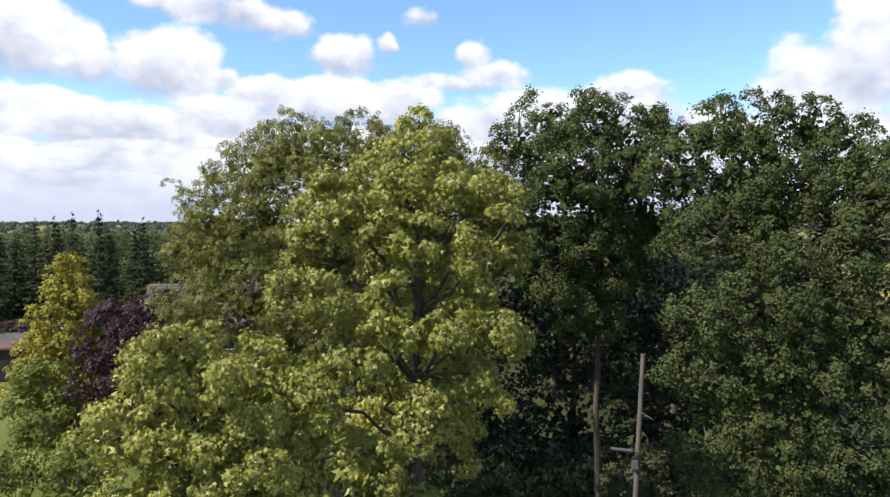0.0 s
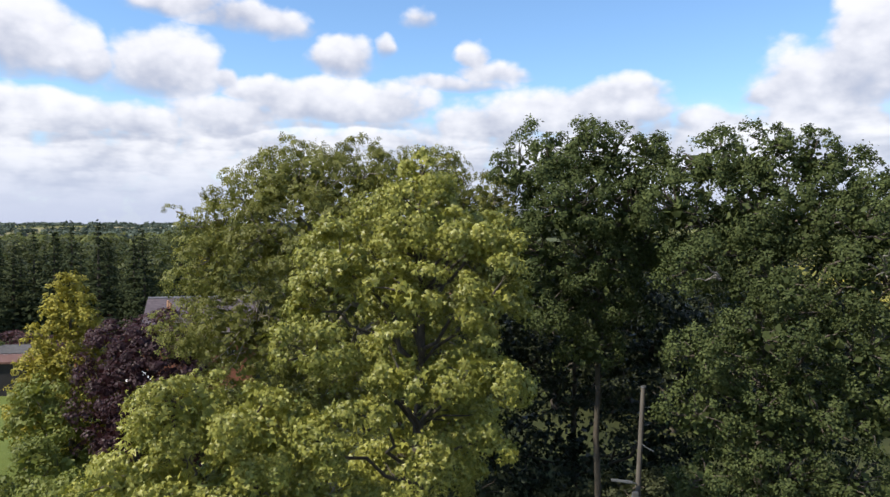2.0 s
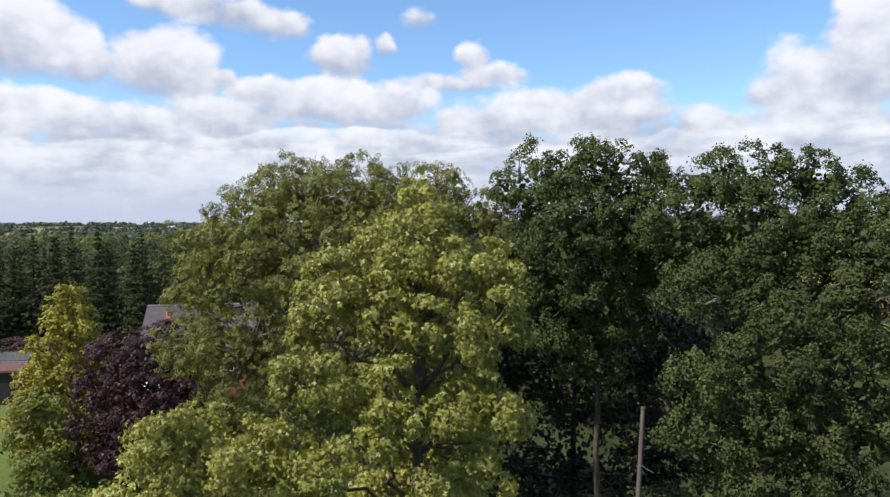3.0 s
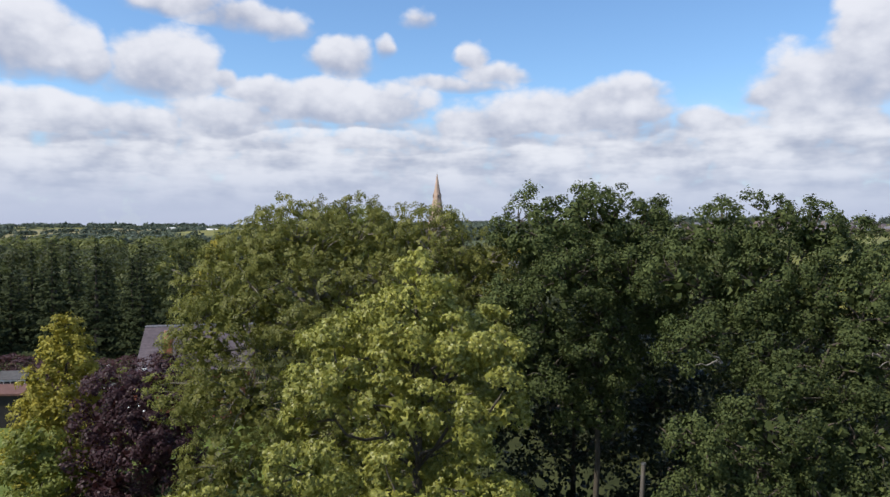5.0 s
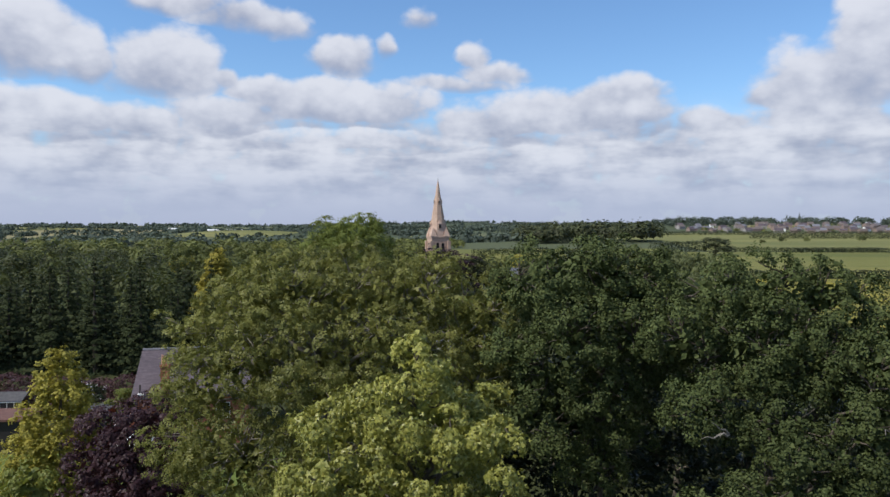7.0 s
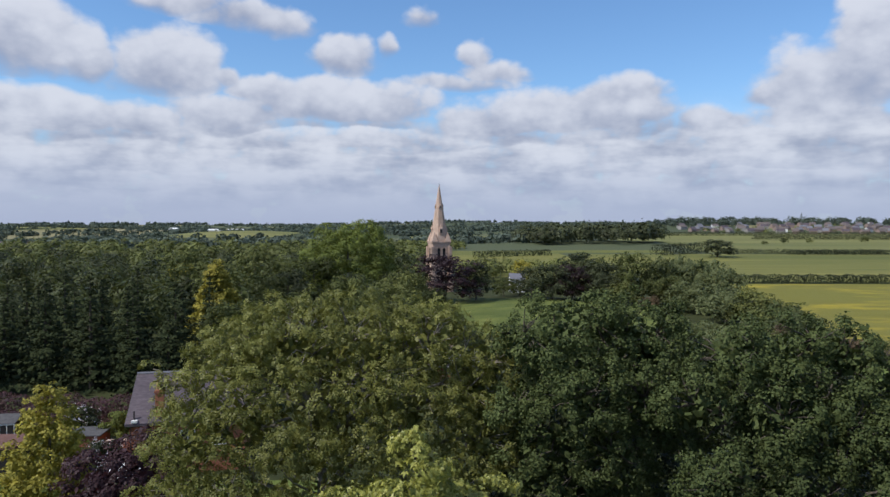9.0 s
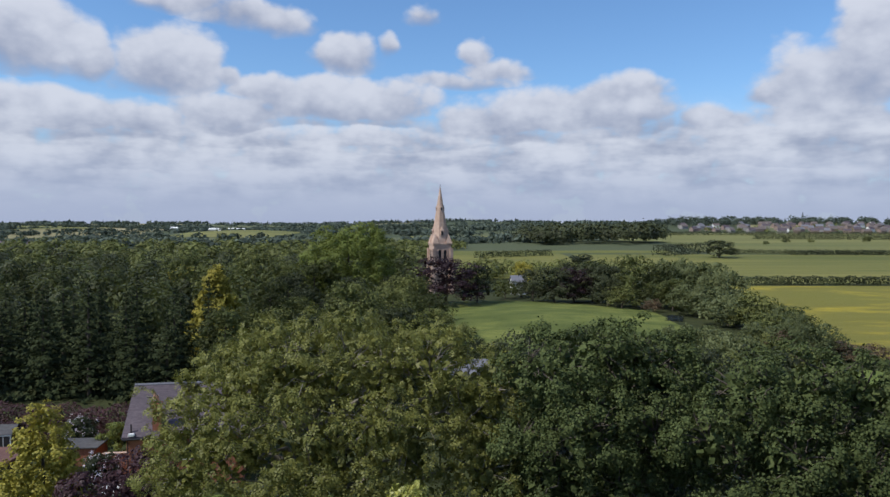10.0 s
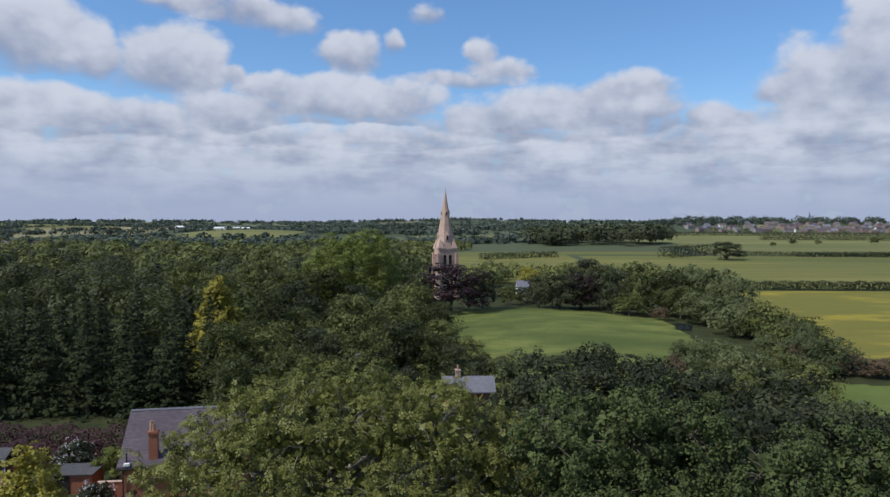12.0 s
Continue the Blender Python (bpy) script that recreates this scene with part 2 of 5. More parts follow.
BARK_PALE = surface("pale_bark", (0.15, 0.13, 0.105), (0.26, 0.235, 0.19), 9.0, 0.9, stretch=(1, 1, 0.25), relief=0.6, distance=0.03)
POLE_WOOD = surface("weathered_pole", (0.085, 0.075, 0.065), (0.17, 0.15, 0.125), 6.0, 0.85, stretch=(3, 3, 0.2), relief=0.5)
GREY_METAL = surface("galvanised_metal", (0.24, 0.245, 0.25), (0.34, 0.34, 0.34), 8.0, 0.45, 0.7, relief=0.1)
SLATE = surface("slate", (0.072, 0.056, 0.066), (0.14, 0.112, 0.124), 2.2, 0.7, stretch=(1, 3, 3), relief=0.4, distance=0.03, dirt=0.6)
SLATE_PALE = surface("pale_slate", (0.13, 0.13, 0.15), (0.21, 0.205, 0.225), 2.2, 0.6, stretch=(1, 3, 3))
BRICK = surface("red_brick", (0.28, 0.10, 0.06), (0.38, 0.16, 0.09), 7.0, 0.85, relief=0.4)
BRICK_DULL = surface("dull_brick", (0.21, 0.155, 0.13), (0.29, 0.22, 0.19), 7.0, 0.9)
RENDER_GREY = surface("grey_render", (0.24, 0.22, 0.21), (0.34, 0.32, 0.30), 4.0, 0.9)
STONE = surface("limestone", (0.47, 0.325, 0.245), (0.62, 0.455, 0.355), 1.1, 0.85, relief=0.5, distance=0.06, dirt=0.5)
DARK = surface("dark_opening", (0.02, 0.018, 0.018), (0.035, 0.03, 0.03), 2.0, 0.6)
WHITE = surface("white_paint", (0.74, 0.73, 0.70), (0.82, 0.81, 0.78), 4.0, 0.6, relief=0.1)
TERRACOTTA = surface("terracotta", (0.42, 0.22, 0.13), (0.52, 0.30, 0.18), 6.0, 0.8)
TILE_RED = surface("red_roof_tile", (0.11, 0.055, 0.045), (0.17, 0.09, 0.07), 3.0, 0.8)
TILE_BROWN = surface("brown_roof_tile", (0.12, 0.098, 0.092), (0.18, 0.145, 0.135), 3.0, 0.8)
LEAD = surface("grey_felt", (0.06, 0.058, 0.06), (0.11, 0.105, 0.105), 3.0, 0.95)
WATER, _nt, _b = material("river_water", 0.05)
_b.inputs["Base Color"].default_value = (0.03, 0.04, 0.045, 1)
bump(_nt, _b, noise_of(_nt, 0.8, 3), 0.15, 0.05)


def grass(name, c1, c2, c3, scale=0.12, stretch=(1, 1, 1), fleck=None):
    mat, nt, bsdf = material(name, 0.9)
    bsdf.inputs["Specular IOR Level"].default_value = 0.15
    col = blend(nt, span(nt, noise_of(nt, scale, 5, 0.6, stretch), 0.35, 0.65), c1, c2)
    col = blend(nt, span(nt, noise_of(nt, scale * 0.2, 3, 0.5, stretch), 0.4, 0.65), col, c3)
    fine = noise_of(nt, 2.5, 5, 0.7)
    col = blend(nt, span(nt, fine, 0.3, 0.7, 0.0, 0.35), col, tuple(c * 0.45 for c in c1))
    if fleck:
        col = blend(nt, span(nt, noise_of(nt, scale * 0.9, 4, 0.65, (0.7, 1.5, 1)), 0.52, 0.68, 0, 0.75), col, fleck)
    nt.links.new(col, bsdf.inputs["Base Color"])
    bump(nt, bsdf, fine, 0.8, 0.15)
    return mat


MEADOW = grass("meadow_grass", (0.088, 0.112, 0.028), (0.235, 0.25, 0.062), (0.09, 0.112, 0.028), 0.16, (0.7, 1.2, 1))
LAWN = grass("lawn_grass", (0.12, 0.155, 0.035), (0.155, 0.185, 0.045), (0.105, 0.135, 0.03), 0.3)
FIELD_NEAR = grass("buttercup_field", (0.17, 0.155, 0.03), (0.21, 0.19, 0.04), (0.18, 0.17, 0.035), 0.05, (0.5, 2.5, 1), fleck=(0.40, 0.31, 0.03))
FIELD_MID = grass("pasture_field", (0.15, 0.152, 0.042), (0.235, 0.215, 0.058), (0.118, 0.13, 0.036), 0.03, (0.4, 2.0, 1))
FIELD_FAR = grass("pale_field", (0.165, 0.17, 0.058), (0.25, 0.23, 0.08), (0.135, 0.145, 0.05), 0.02, (0.4, 3.0, 1))
FIELD_STUBBLE = grass("straw_field", (0.33, 0.29, 0.17), (0.40, 0.35, 0.22), (0.30, 0.27, 0.15), 0.02)


def ground_material():
    mat, nt, bsdf = material("hazed_countryside_grass", 0.95)
    bsdf.inputs["Specular IOR Level"].default_value = 0.1
    tc = nt.nodes.new("ShaderNodeTexCoord")
    mp = nt.nodes.new("ShaderNodeMapping")
    mp.inputs["Scale"].default_value = (1 / 260, 1 / 330, 0)
    vor = nt.nodes.new("ShaderNodeTexVoronoi")
    vor.inputs["Scale"].default_value = 1.0
    nt.links.new(tc.outputs["Object"], mp.inputs[0]), nt.links.new(mp.outputs[0], vor.inputs["Vector"])
    sep = nt.nodes.new("ShaderNodeSeparateColor")
    nt.links.new(vor.outputs["Color"], sep.inputs[0])
    # far field patches are greyed: haze put into their colour
    col = blend(nt, span(nt, sep.outputs[0], 0.2, 0.8), (0.08, 0.095, 0.055), (0.14, 0.15, 0.08))
    col = blend(nt, span(nt, sep.outputs[1], 0.80, 0.82), col, (0.26, 0.23, 0.12))
    # near ground: dark litter, with the tree canopies' shade put into the colour
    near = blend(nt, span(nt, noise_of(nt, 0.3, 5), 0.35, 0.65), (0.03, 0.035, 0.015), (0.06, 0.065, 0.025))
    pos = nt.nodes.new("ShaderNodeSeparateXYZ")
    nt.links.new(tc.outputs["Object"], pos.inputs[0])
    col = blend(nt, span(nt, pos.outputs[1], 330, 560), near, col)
    col = blend(nt, span(nt, noise_of(nt, 1.5, 5), 0.3, 0.7, 0, 0.35), col, (0.03, 0.04, 0.015))
    nt.links.new(col, bsdf.inputs["Base Color"])
    return mat


GROUND = ground_material()


# ---- building helpers ----
rng = np.random.default_rng(7)


def thing(name, at=(0, 0, 0), turn=0, label="", category="", group="", kind=""):
    ob = new(name)
    ob.empty_display_size = 0.3
    ob.matrix_basis = pose(*at, 0, 0, turn)
    return tagged(ob, label, category, group, kind)


def part(name, data, mat, parent, label="", kind=""):
    """One mesh object under a thing; data: a bmesh, or (verts, faces)."""
    me = bpy.data.meshes.new(name)
    if isinstance(data, tuple):
        verts, faces = data
        if isinstance(faces, np.ndarray):
            fill(me, np.asarray(verts, dtype=np.float32), faces)
        else:
            me.from_pydata([tuple(v) for v in verts], [], faces)
    else:
        data.to_mesh(me)
        data.free()
    me.materials.append(mat)
    ob = new(name, me)
    ob.parent = parent
    return tagged(ob, label, "", "", kind)


def fill(me, verts, faces):
    """Mesh from arrays; all faces have the same number of corners."""
    n, k = faces.shape
    me.vertices.add(len(verts))
    me.vertices.foreach_set("co", verts.ravel())
    me.loops.add(n * k)
    me.loops.foreach_set("vertex_index", faces.astype(np.int32).ravel())
    me.polygons.add(n)
    me.polygons.foreach_set("loop_start", np.arange(0, n * k, k, dtype=np.int32))
    me.update(calc_edges=True)
    me.validate()


def unit(v):
    return v / np.maximum(np.linalg.norm(v, axis=-1, keepdims=True), 1e-9)


def sphere_dirs(n, low=-1.0):
    z = rng.uniform(low, 1, n)
    a = rng.uniform(0, 2 * np.pi, n)
    r = np.sqrt(1 - z * z)
    return np.stack([r * np.cos(a), r * np.sin(a), z], 1)


# leaf outlines in their own plane: x across, y along, z bend; each is a list of quads
def palmate():
    """Three pointed fingers from one stalk."""
    v, f = [], []
    for ang, ln in ((-60, .78), (0, 1.0), (60, .78)):
        c, q = math.cos(radians(90 + ang)), math.sin(radians(90 + ang))
        b = len(v)
        v += [(c * .08 + q * .24, q * .08 - c * .24, 0), (c * ln, q * ln, -.2), (c * .08 - q * .24, q * .08 + c * .24, 0)]
        f.append((b, b + 1, b + 2))
    return np.array(v), np.array(f)


LOBED = palmate()
FROND = (np.array([[0, 0, 0], [.22, .42, -.07], [0, 1.0, -.26], [-.22, .42, -.07]]), np.array([[0, 1, 2, 3]]))
OVAL = (np.array([[0, 0, 0], [.34, .45, -.06], [0, 1, -.1], [-.34, .45, -.06]]), np.array([[0, 1, 2, 3]]))
SPRAY = (np.array([[0, 0, 0], [.5, .15, -.1], [.42, .7, -.18], [0, .55, .02], [-.08, 1.05, -.2], [-.5, .62, -.14]]), np.array([[0, 1, 2, 3], [3, 4, 5, 0]]))


def pinnate():
    v, f = [], []
    for i, (y, side) in enumerate([(.25, 1), (.3, -1), (.6, 1), (.65, -1), (.8, 0)]):
        ax, ay = (side * .42, .18) if side else (0, .34)
        px, py = -ay * .30, ax * .30
        z = -.18 * y
        b = len(v)
        v += [(0, y, z), (ax * .5 + px, y + ay * .5 + py, z - .02), (ax, y + ay, z - .10), (ax * .5 - px, y + ay * .5 - py, z - .02)]
        f.append((b, b + 1, b + 2, b + 3))
    return np.array(v), np.array(f)


PINNATE = pinnate()


def leaves(centres, normals, sizes, outline, hang=0.35):
    """Places a leaf at every centre, its face towards the normal, its tip drooping by hang."""
    tv, tf = outline
    n = unit(normals)
    side = unit(np.cross(n, sphere_dirs(len(n))))
    tip = np.cross(n, side)
    tip[:, 2] -= hang
    tip = unit(tip)
    side = unit(np.cross(tip, n))
    up = np.cross(side, tip)
    co = centres[:, None, :] + sizes[:, None, None] * (tv[None, :, 0:1] * side[:, None] + tv[None, :, 1:2] * tip[:, None] + tv[None, :, 2:3] * up[:, None])
    faces = tf[None] + (np.arange(len(n)) * len(tv))[:, None, None]
    return co.reshape(-1, 3), faces.reshape(-1, tf.shape[1])


def join(parts):
    v, f, b = [], [], 0
    for pv, pf in parts:
        v.append(pv), f.append(pf + b)
        b += len(pv)
    return np.concatenate(v), np.concatenate(f)


def clump_centres(lobes, per_area, low=-0.55, hug=0.94, inset=0.0):
    """Points spread over the outside of a group of ellipsoids, with the direction outwards."""
    lob = np.array(lobes, dtype=float)
    lob[:, 3:] = np.maximum(lob[:, 3:] - inset, 0.5 * lob[:, 3:])
    lobes, pts, outs = [tuple(r) for r in lob], [], []
    for i, (cx, cy, cz, rx, ry, rz) in enumerate(lobes):
        area = 4 * np.pi * ((rx * ry) ** 1.6 / 3 + (rx * rz) ** 1.6 / 3 + (ry * rz) ** 1.6 / 3) ** (1 / 1.6)
        d = sphere_dirs(max(4, int(area * per_area * (1 - low) / 2)), low)
        p = np.array([cx, cy, cz]) + d * np.array([rx, ry, rz]) * rng.uniform(hug - 0.14, 1.1, (len(d), 1))
        keep = np.ones(len(d), bool)
        for j in range(len(lobes)):
            if j != i:
                keep &= (((p - lob[j, :3]) / lob[j, 3:]) ** 2).sum(1) > 0.72
        pts.append(p[keep]), outs.append(unit(d / np.array([rx, ry, rz]))[keep])
    return np.concatenate(pts), np.concatenate(outs)


def crown(lobes, per_area, clump, count, size, outline, hang=0.35, low=-0.55, flat=0.75, up=0.35, core=0.5, core_size=0.5, loose=0.25, hug=0.9, ragged=0.3):
    """Foliage in rounded puffs over the lobes, open to the light above and outside, and close filling within."""
    c, o = clump_centres(lobes, per_area, low, hug, inset=0.75 * clump)
    r = clump * rng.uniform(0.55, 1.4, len(c))
    k = rng.poisson(count * (r / clump) ** 2)
    idx = np.repeat(np.arange(len(c)), k)
    d = unit(unit(sphere_dirs(len(idx)) + rng.normal(size=(len(idx), 3)) * 0.2) + 0.75 * o[idx] + np.array([0, 0, 0.35]))
    shell = np.where(rng.uniform(0, 1, len(idx)) > ragged, rng.uniform(0.84, 1.05, len(idx)), rng.uniform(0.4, 1.4, len(idx)))[:, None]
    skew = rng.uniform(0.72, 1.25, (len(c), 3)) * np.array([1, 1, flat])
    lean = 0.15 * rng.normal(size=(len(c), 3))
    p = c[idx] + (d + lean[idx] * (d * o[idx]).sum(1, keepdims=True)) * r[idx, None] * shell * skew[idx]
    nrm = d + np.array([0, 0, up]) + loose * rng.normal(size=(len(idx), 3))
    bits = [leaves(p, nrm, size * rng.uniform(0.65, 1.25, len(p)), outline, hang)]
    if core > 0:
        cc, cs = [], []
        for cx, cy, cz, rx, ry, rz in lobes:
            n = int(core * 12 * (rx * ry + ry * rz + rx * rz)) + 8
            cc.append(np.array([cx, cy, cz]) + sphere_dirs(n) * (np.array([rx, ry, rz]) - 0.6 * clump) * rng.uniform(0.05, 0.66, (n, 1)))
            cs.append(np.full(n, core_size * min(1.0, min(rx, ry, rz) / 1.1)))
        cc = np.concatenate(cc)
        inner = outline if outline[1].shape[1] == 3 else OVAL
        bits.append(leaves(cc, sphere_dirs(len(cc), -0.3) + np.array([0, 0, 0.4]), np.concatenate(cs) * rng.uniform(0.7, 1.3, len(cc)), inner, hang))
    return join(bits), c


def tube(points, radii, sides=6):
    """A tapered, bent limb through the points."""
    pts = np.array(points, dtype=float)
    v, f = [], []
    for i, p in enumerate(pts):
        t = unit(pts[min(i + 1, len(pts) - 1)] - pts[max(i - 1, 0)])
        a = unit(np.cross(t, [0.31, 0.95, 0.05]))
        b = np.cross(t, a)
        for s in range(sides):
            w = 2 * np.pi * s / sides
            v.append(p + radii[i] * (a * np.cos(w) + b * np.sin(w)))
    for i in range(len(pts) - 1):
        for s in range(sides):
            f.append((i * sides + s, i * sides + (s + 1) % sides, (i + 1) * sides + (s + 1) % sides, (i + 1) * sides + s))
    return np.array(v), np.array(f)


def bend(a, b, n=6, sag=0.12, wild=0.05):
    a, b = np.array(a, float), np.array(b, float)
    t = np.linspace(0, 1, n)[:, None]
    ln = np.linalg.norm(b - a)
    p = a + (b - a) * t
    p[:, 2] += (np.sin(t[:, 0] * np.pi)) * sag * ln
    p[1:-1] += rng.normal(size=(n - 2, 3)) * wild * ln
    return p


def big_tree(name, base, top, girth, lobes, foliage_data, clumps, leaf_mat, bark, label, category="tree", group="", twig_every=2):
    """A tree of its own: trunk, a limb to every lobe, twigs to the clumps, crown."""
    root = thing(name, base, 0, label, category, group)
    off = np.array(base, float)
    trunk = bend((0, 0, -0.3), np.array(top) - off, 9, 0.0, 0.005)
    part("trunk", tube(trunk, np.linspace(girth, girth * 0.35, 9) * np.r_[1.35, np.ones(8)], 10), bark, root)
    limbs = []
    for cx, cy, cz, rx, ry, rz in lobes:
        end = np.array([cx, cy, cz]) - off
        h = np.clip(end[2] - 0.55 * np.hypot(end[0], end[1]) - 0.5, trunk[2][2], trunk[-1][2])
        start = trunk[int(np.argmin(abs(trunk[:, 2] - h)))]
        p = bend(start, end, 7, 0.08, 0.035)
        limbs.append(p)
        part("limb", tube(p, np.linspace(girth * 0.42 * min(1.0, rx / 2.2), 0.03, 7), 6), bark, root)
    joints = np.concatenate(limbs)
    tw = []
    for c in (clumps - off)[::twig_every]:
        d = np.linalg.norm(joints - c, axis=1) + 0.6 * np.maximum(0, joints[:, 2] - c[2])
        tw.append(tube(bend(joints[int(np.argmin(d))], c, 4, 0.05, 0.06), [0.04, 0.03, 0.02, 0.008], 4))
    part("branchwork", join(tw), bark, root, "", "stuff")
    v, f = foliage_data
    part("crown", (v - off, f), leaf_mat, root, "", "stuff")
    return root


# ---- the ground ----
def ease(x, lo, hi):
    t = np.clip((np.asarray(x, float) - lo) / (hi - lo), 0, 1)
    return t * t * (3 - 2 * t)


def height(x, y):
    """The lie of the land: flat near by, a rise to the village, long low hills far off."""
    x, y = np.asarray(x, float), np.asarray(y, float)
    side = ease(x, 110, 400)
    h = side * (10.5 * ease(y, 330, 1050) + 15 * ease(y, 1000, 1330))
    h = h + (1 - side) * np.clip((y - 420) / 1300, 0, 1) * (17 + 3 * np.sin(x / 260 + 0.6))
    roll = np.sin(x / 210 + 1.3) * np.cos(y / 260 + 0.5) + 0.5 * np.sin(x / 110 + y / 180)
    h = h + ease(y, 500, 1100) * (1 - 0.8 * side) * roll * 2.6
    for cx, cy, rx, ry, top in ((24, 172, 26, 30, 1.6), (-255, 930, 120, 130, 9.0), (-690, 1340, 150, 150, 8.0), (140, 655, 110, 70, 6.0), (-480, 1210, 160, 110, 6.0)):
        h = h + top * np.exp(-((x - cx) / rx) ** 2 - ((y - cy) / ry) ** 2)
    far = ease(y, 1900, 3700)
    return h + far * (15 - 10 * side + 7 * np.sin(x / 700 + 0.8) + 3 * np.sin(x / 260 + 2.0)) - 0.05 * np.maximum(y - 3900, 0)


def sheet(name, xs, ys, mat, lift=0.0, label="", category="ground", edge=None):
    """A piece of land that follows the ground; edge(x, y) true inside."""
    X, Y = np.meshgrid(xs, ys)
    Z = height(X, Y) + lift
    v = np.stack([X.ravel(), Y.ravel(), Z.ravel()], 1)
    w = len(xs)
    f = []
    for j in range(len(ys) - 1):
        for i in range(w - 1):
            if edge is None or edge((xs[i] + xs[i + 1]) / 2, (ys[j] + ys[j + 1]) / 2):
                f.append((j * w + i, j * w + i + 1, (j + 1) * w + i + 1, (j + 1) * w + i))
    ob = part(name, (v, np.array(f)), mat, None)
    for p in ob.data.polygons:
        p.use_smooth = True
    return tagged(ob, label, category, "", "structure")


_x = np.sinh(np.linspace(-1, 1, 161) * 4.6) / np.sinh(4.6) * 4800
_y = np.concatenate([np.linspace(-4700, -60, 24), np.arange(-40, 420, 20.0), np.arange(420, 2000, 30.0), np.linspace(2000, 4700, 44)])
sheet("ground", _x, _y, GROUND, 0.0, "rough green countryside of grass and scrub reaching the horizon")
sheet("meadow", np.arange(-12, 62, 1.0), np.arange(100, 210, 1.0), MEADOW, 0.06, "sunlit green meadow between the trees", "meadow",
      lambda x, y: y < 206 - max(0, x - 30) * 0.9 + 2 * math.sin(x / 9) and x < 47 + 0.08 * (y - 100))
sheet("lawn", np.arange(-48, -8, 1.0), np.arange(28, 62, 1.0), LAWN, 0.06, "mown bright green garden lawn", "lawn")
sheet("paddock", np.arange(47, 120, 1.0), np.arange(60, 119, 1.0), LAWN, 0.09, "strip of bright green grass beside the trees", "field",
      lambda x, y: y < 116 - (x - 54) * 0.35)
sheet("field_buttercup", np.arange(70, 360, 2.0), np.arange(90, 268, 2.0), FIELD_NEAR, 0.12, "pasture yellow with buttercups", "field",
      lambda x, y: y > 126 - (x - 54) * 0.33 and x > 76 + (y - 150) * 0.2)
sheet("field_pasture", np.arange(92, 560, 6.0), np.arange(276, 520, 6.0), FIELD_MID, 0.08, "grazed green pasture between hedges", "field")
sheet("field_hillside", np.arange(200, 1000, 10.0), np.arange(528, 1060, 10.0), FIELD_FAR, 0.15, "pale green hillside field below the village", "field")
sheet("field_valley", np.arange(-5, 180, 6.0), np.arange(300, 560, 6.0), FIELD_MID, 0.12, "green valley pasture beyond the church", "field",
      lambda x, y: x < 88 or y > 525 or y < 270)


def far_field(x0, x1, y0, y1, mat, label):
    sheet("field_far", np.linspace(x0, x1, 26), np.linspace(y0, y1, 26), mat, 0.35, label, "field")


far_field(-330, -190, 800, 1010, FIELD_FAR, "pale green field on a far slope")
far_field(-800, -640, 1250, 1400, FIELD_FAR, "pale green field on a far slope")
far_field(-560, -400, 1150, 1260, FIELD_STUBBLE, "straw-coloured field on a far slope")
far_field(-520, -390, 1420, 1600, FIELD_FAR, "grey-green field near the skyline")
far_field(-1100, -800, 1600, 1850, FIELD_FAR, "grey-green field near the skyline")
far_field(-60, 60, 900, 1010, FIELD_FAR, "thin pale field between far woods")
far_field(100, 260, 1350, 1500, FIELD_FAR, "thin pale field between far woods")


sheet("stream", np.arange(49, 62, 1.0), np.arange(165, 177, 1.0), WATER, 0.14, "narrow stream reflecting the blue sky", "water",
      lambda x, y: abs(x - 54.5 - 3 * math.sin(y / 9)) < 1.8)


# ---- near trees ----
def lobe(x, y, z, r, ry=None, rz=None):
    return (x, y, z, r, ry or r, rz or r)


SYC = [lobe(-0.6, 18.5, 14.85, 1.65), lobe(-0.9, 17.5, 14.3, 1.1), lobe(1.2, 17.8, 14.3, 1.2), lobe(-2.5, 16.9, 13.6, 1.55), lobe(-1.0, 16.4, 13.1, 1.3), lobe(0.2, 17.4, 14.4, 1.1),
       lobe(1.0, 16.6, 12.9, 1.3), lobe(0.5, 16.1, 11.3, 1.3), lobe(-3.1, 16.2, 11.7, 1.35), lobe(-1.1, 15.7, 11.2, 1.45), lobe(-2.1, 15.9, 10.4, 1.1),
       lobe(0.9, 16.4, 9.6, 1.0), lobe(-3.0, 15.8, 9.6, 1.3), lobe(-0.8, 15.7, 9.2, 1.1), lobe(-1.9, 15.7, 8.0, 1.4),
       lobe(-0.6, 19.2, 11.8, 2.2, 1.8, 2.6), lobe(-0.8, 19.2, 8.2, 2.6, 2.0, 3.2), lobe(-2.7, 19.2, 14.0, 1.4), lobe(0.9, 19.6, 14.3, 1.4),
       lobe(-2.8, 16.0, 6.2, 1.4), lobe(1.6, 18.2, 14.2, 1.1), lobe(1.5, 17.8, 12.7, 1.0), lobe(1.2, 16.9, 11.0, 1.0), lobe(-0.7, 18.9, 16.0, 1.0), lobe(-3.3, 17.2, 12.6, 1.1),
       lobe(-0.7, 17.4, 6.2, 1.5), lobe(-2.0, 16.6, 4.4, 1.4), lobe(-0.4, 17.2, 4.0, 1.3), lobe(-1.4, 16.8, 7.0, 1.1)]
SYC = [(x, y, z, a * 0.84, b * 0.84, c * 0.80) if a < 1.7 else (x, y + 0.5, z, a * 0.9, b * 0.8, c) for x, y, z, a, b, c in SYC]
_f, _c = crown(SYC, 1.5, 0.41, 180, 0.114, LOBED, 0.5, core=2.2, core_size=0.24, flat=0.85, up=0.2, loose=0.5, hug=0.74, ragged=0.32)
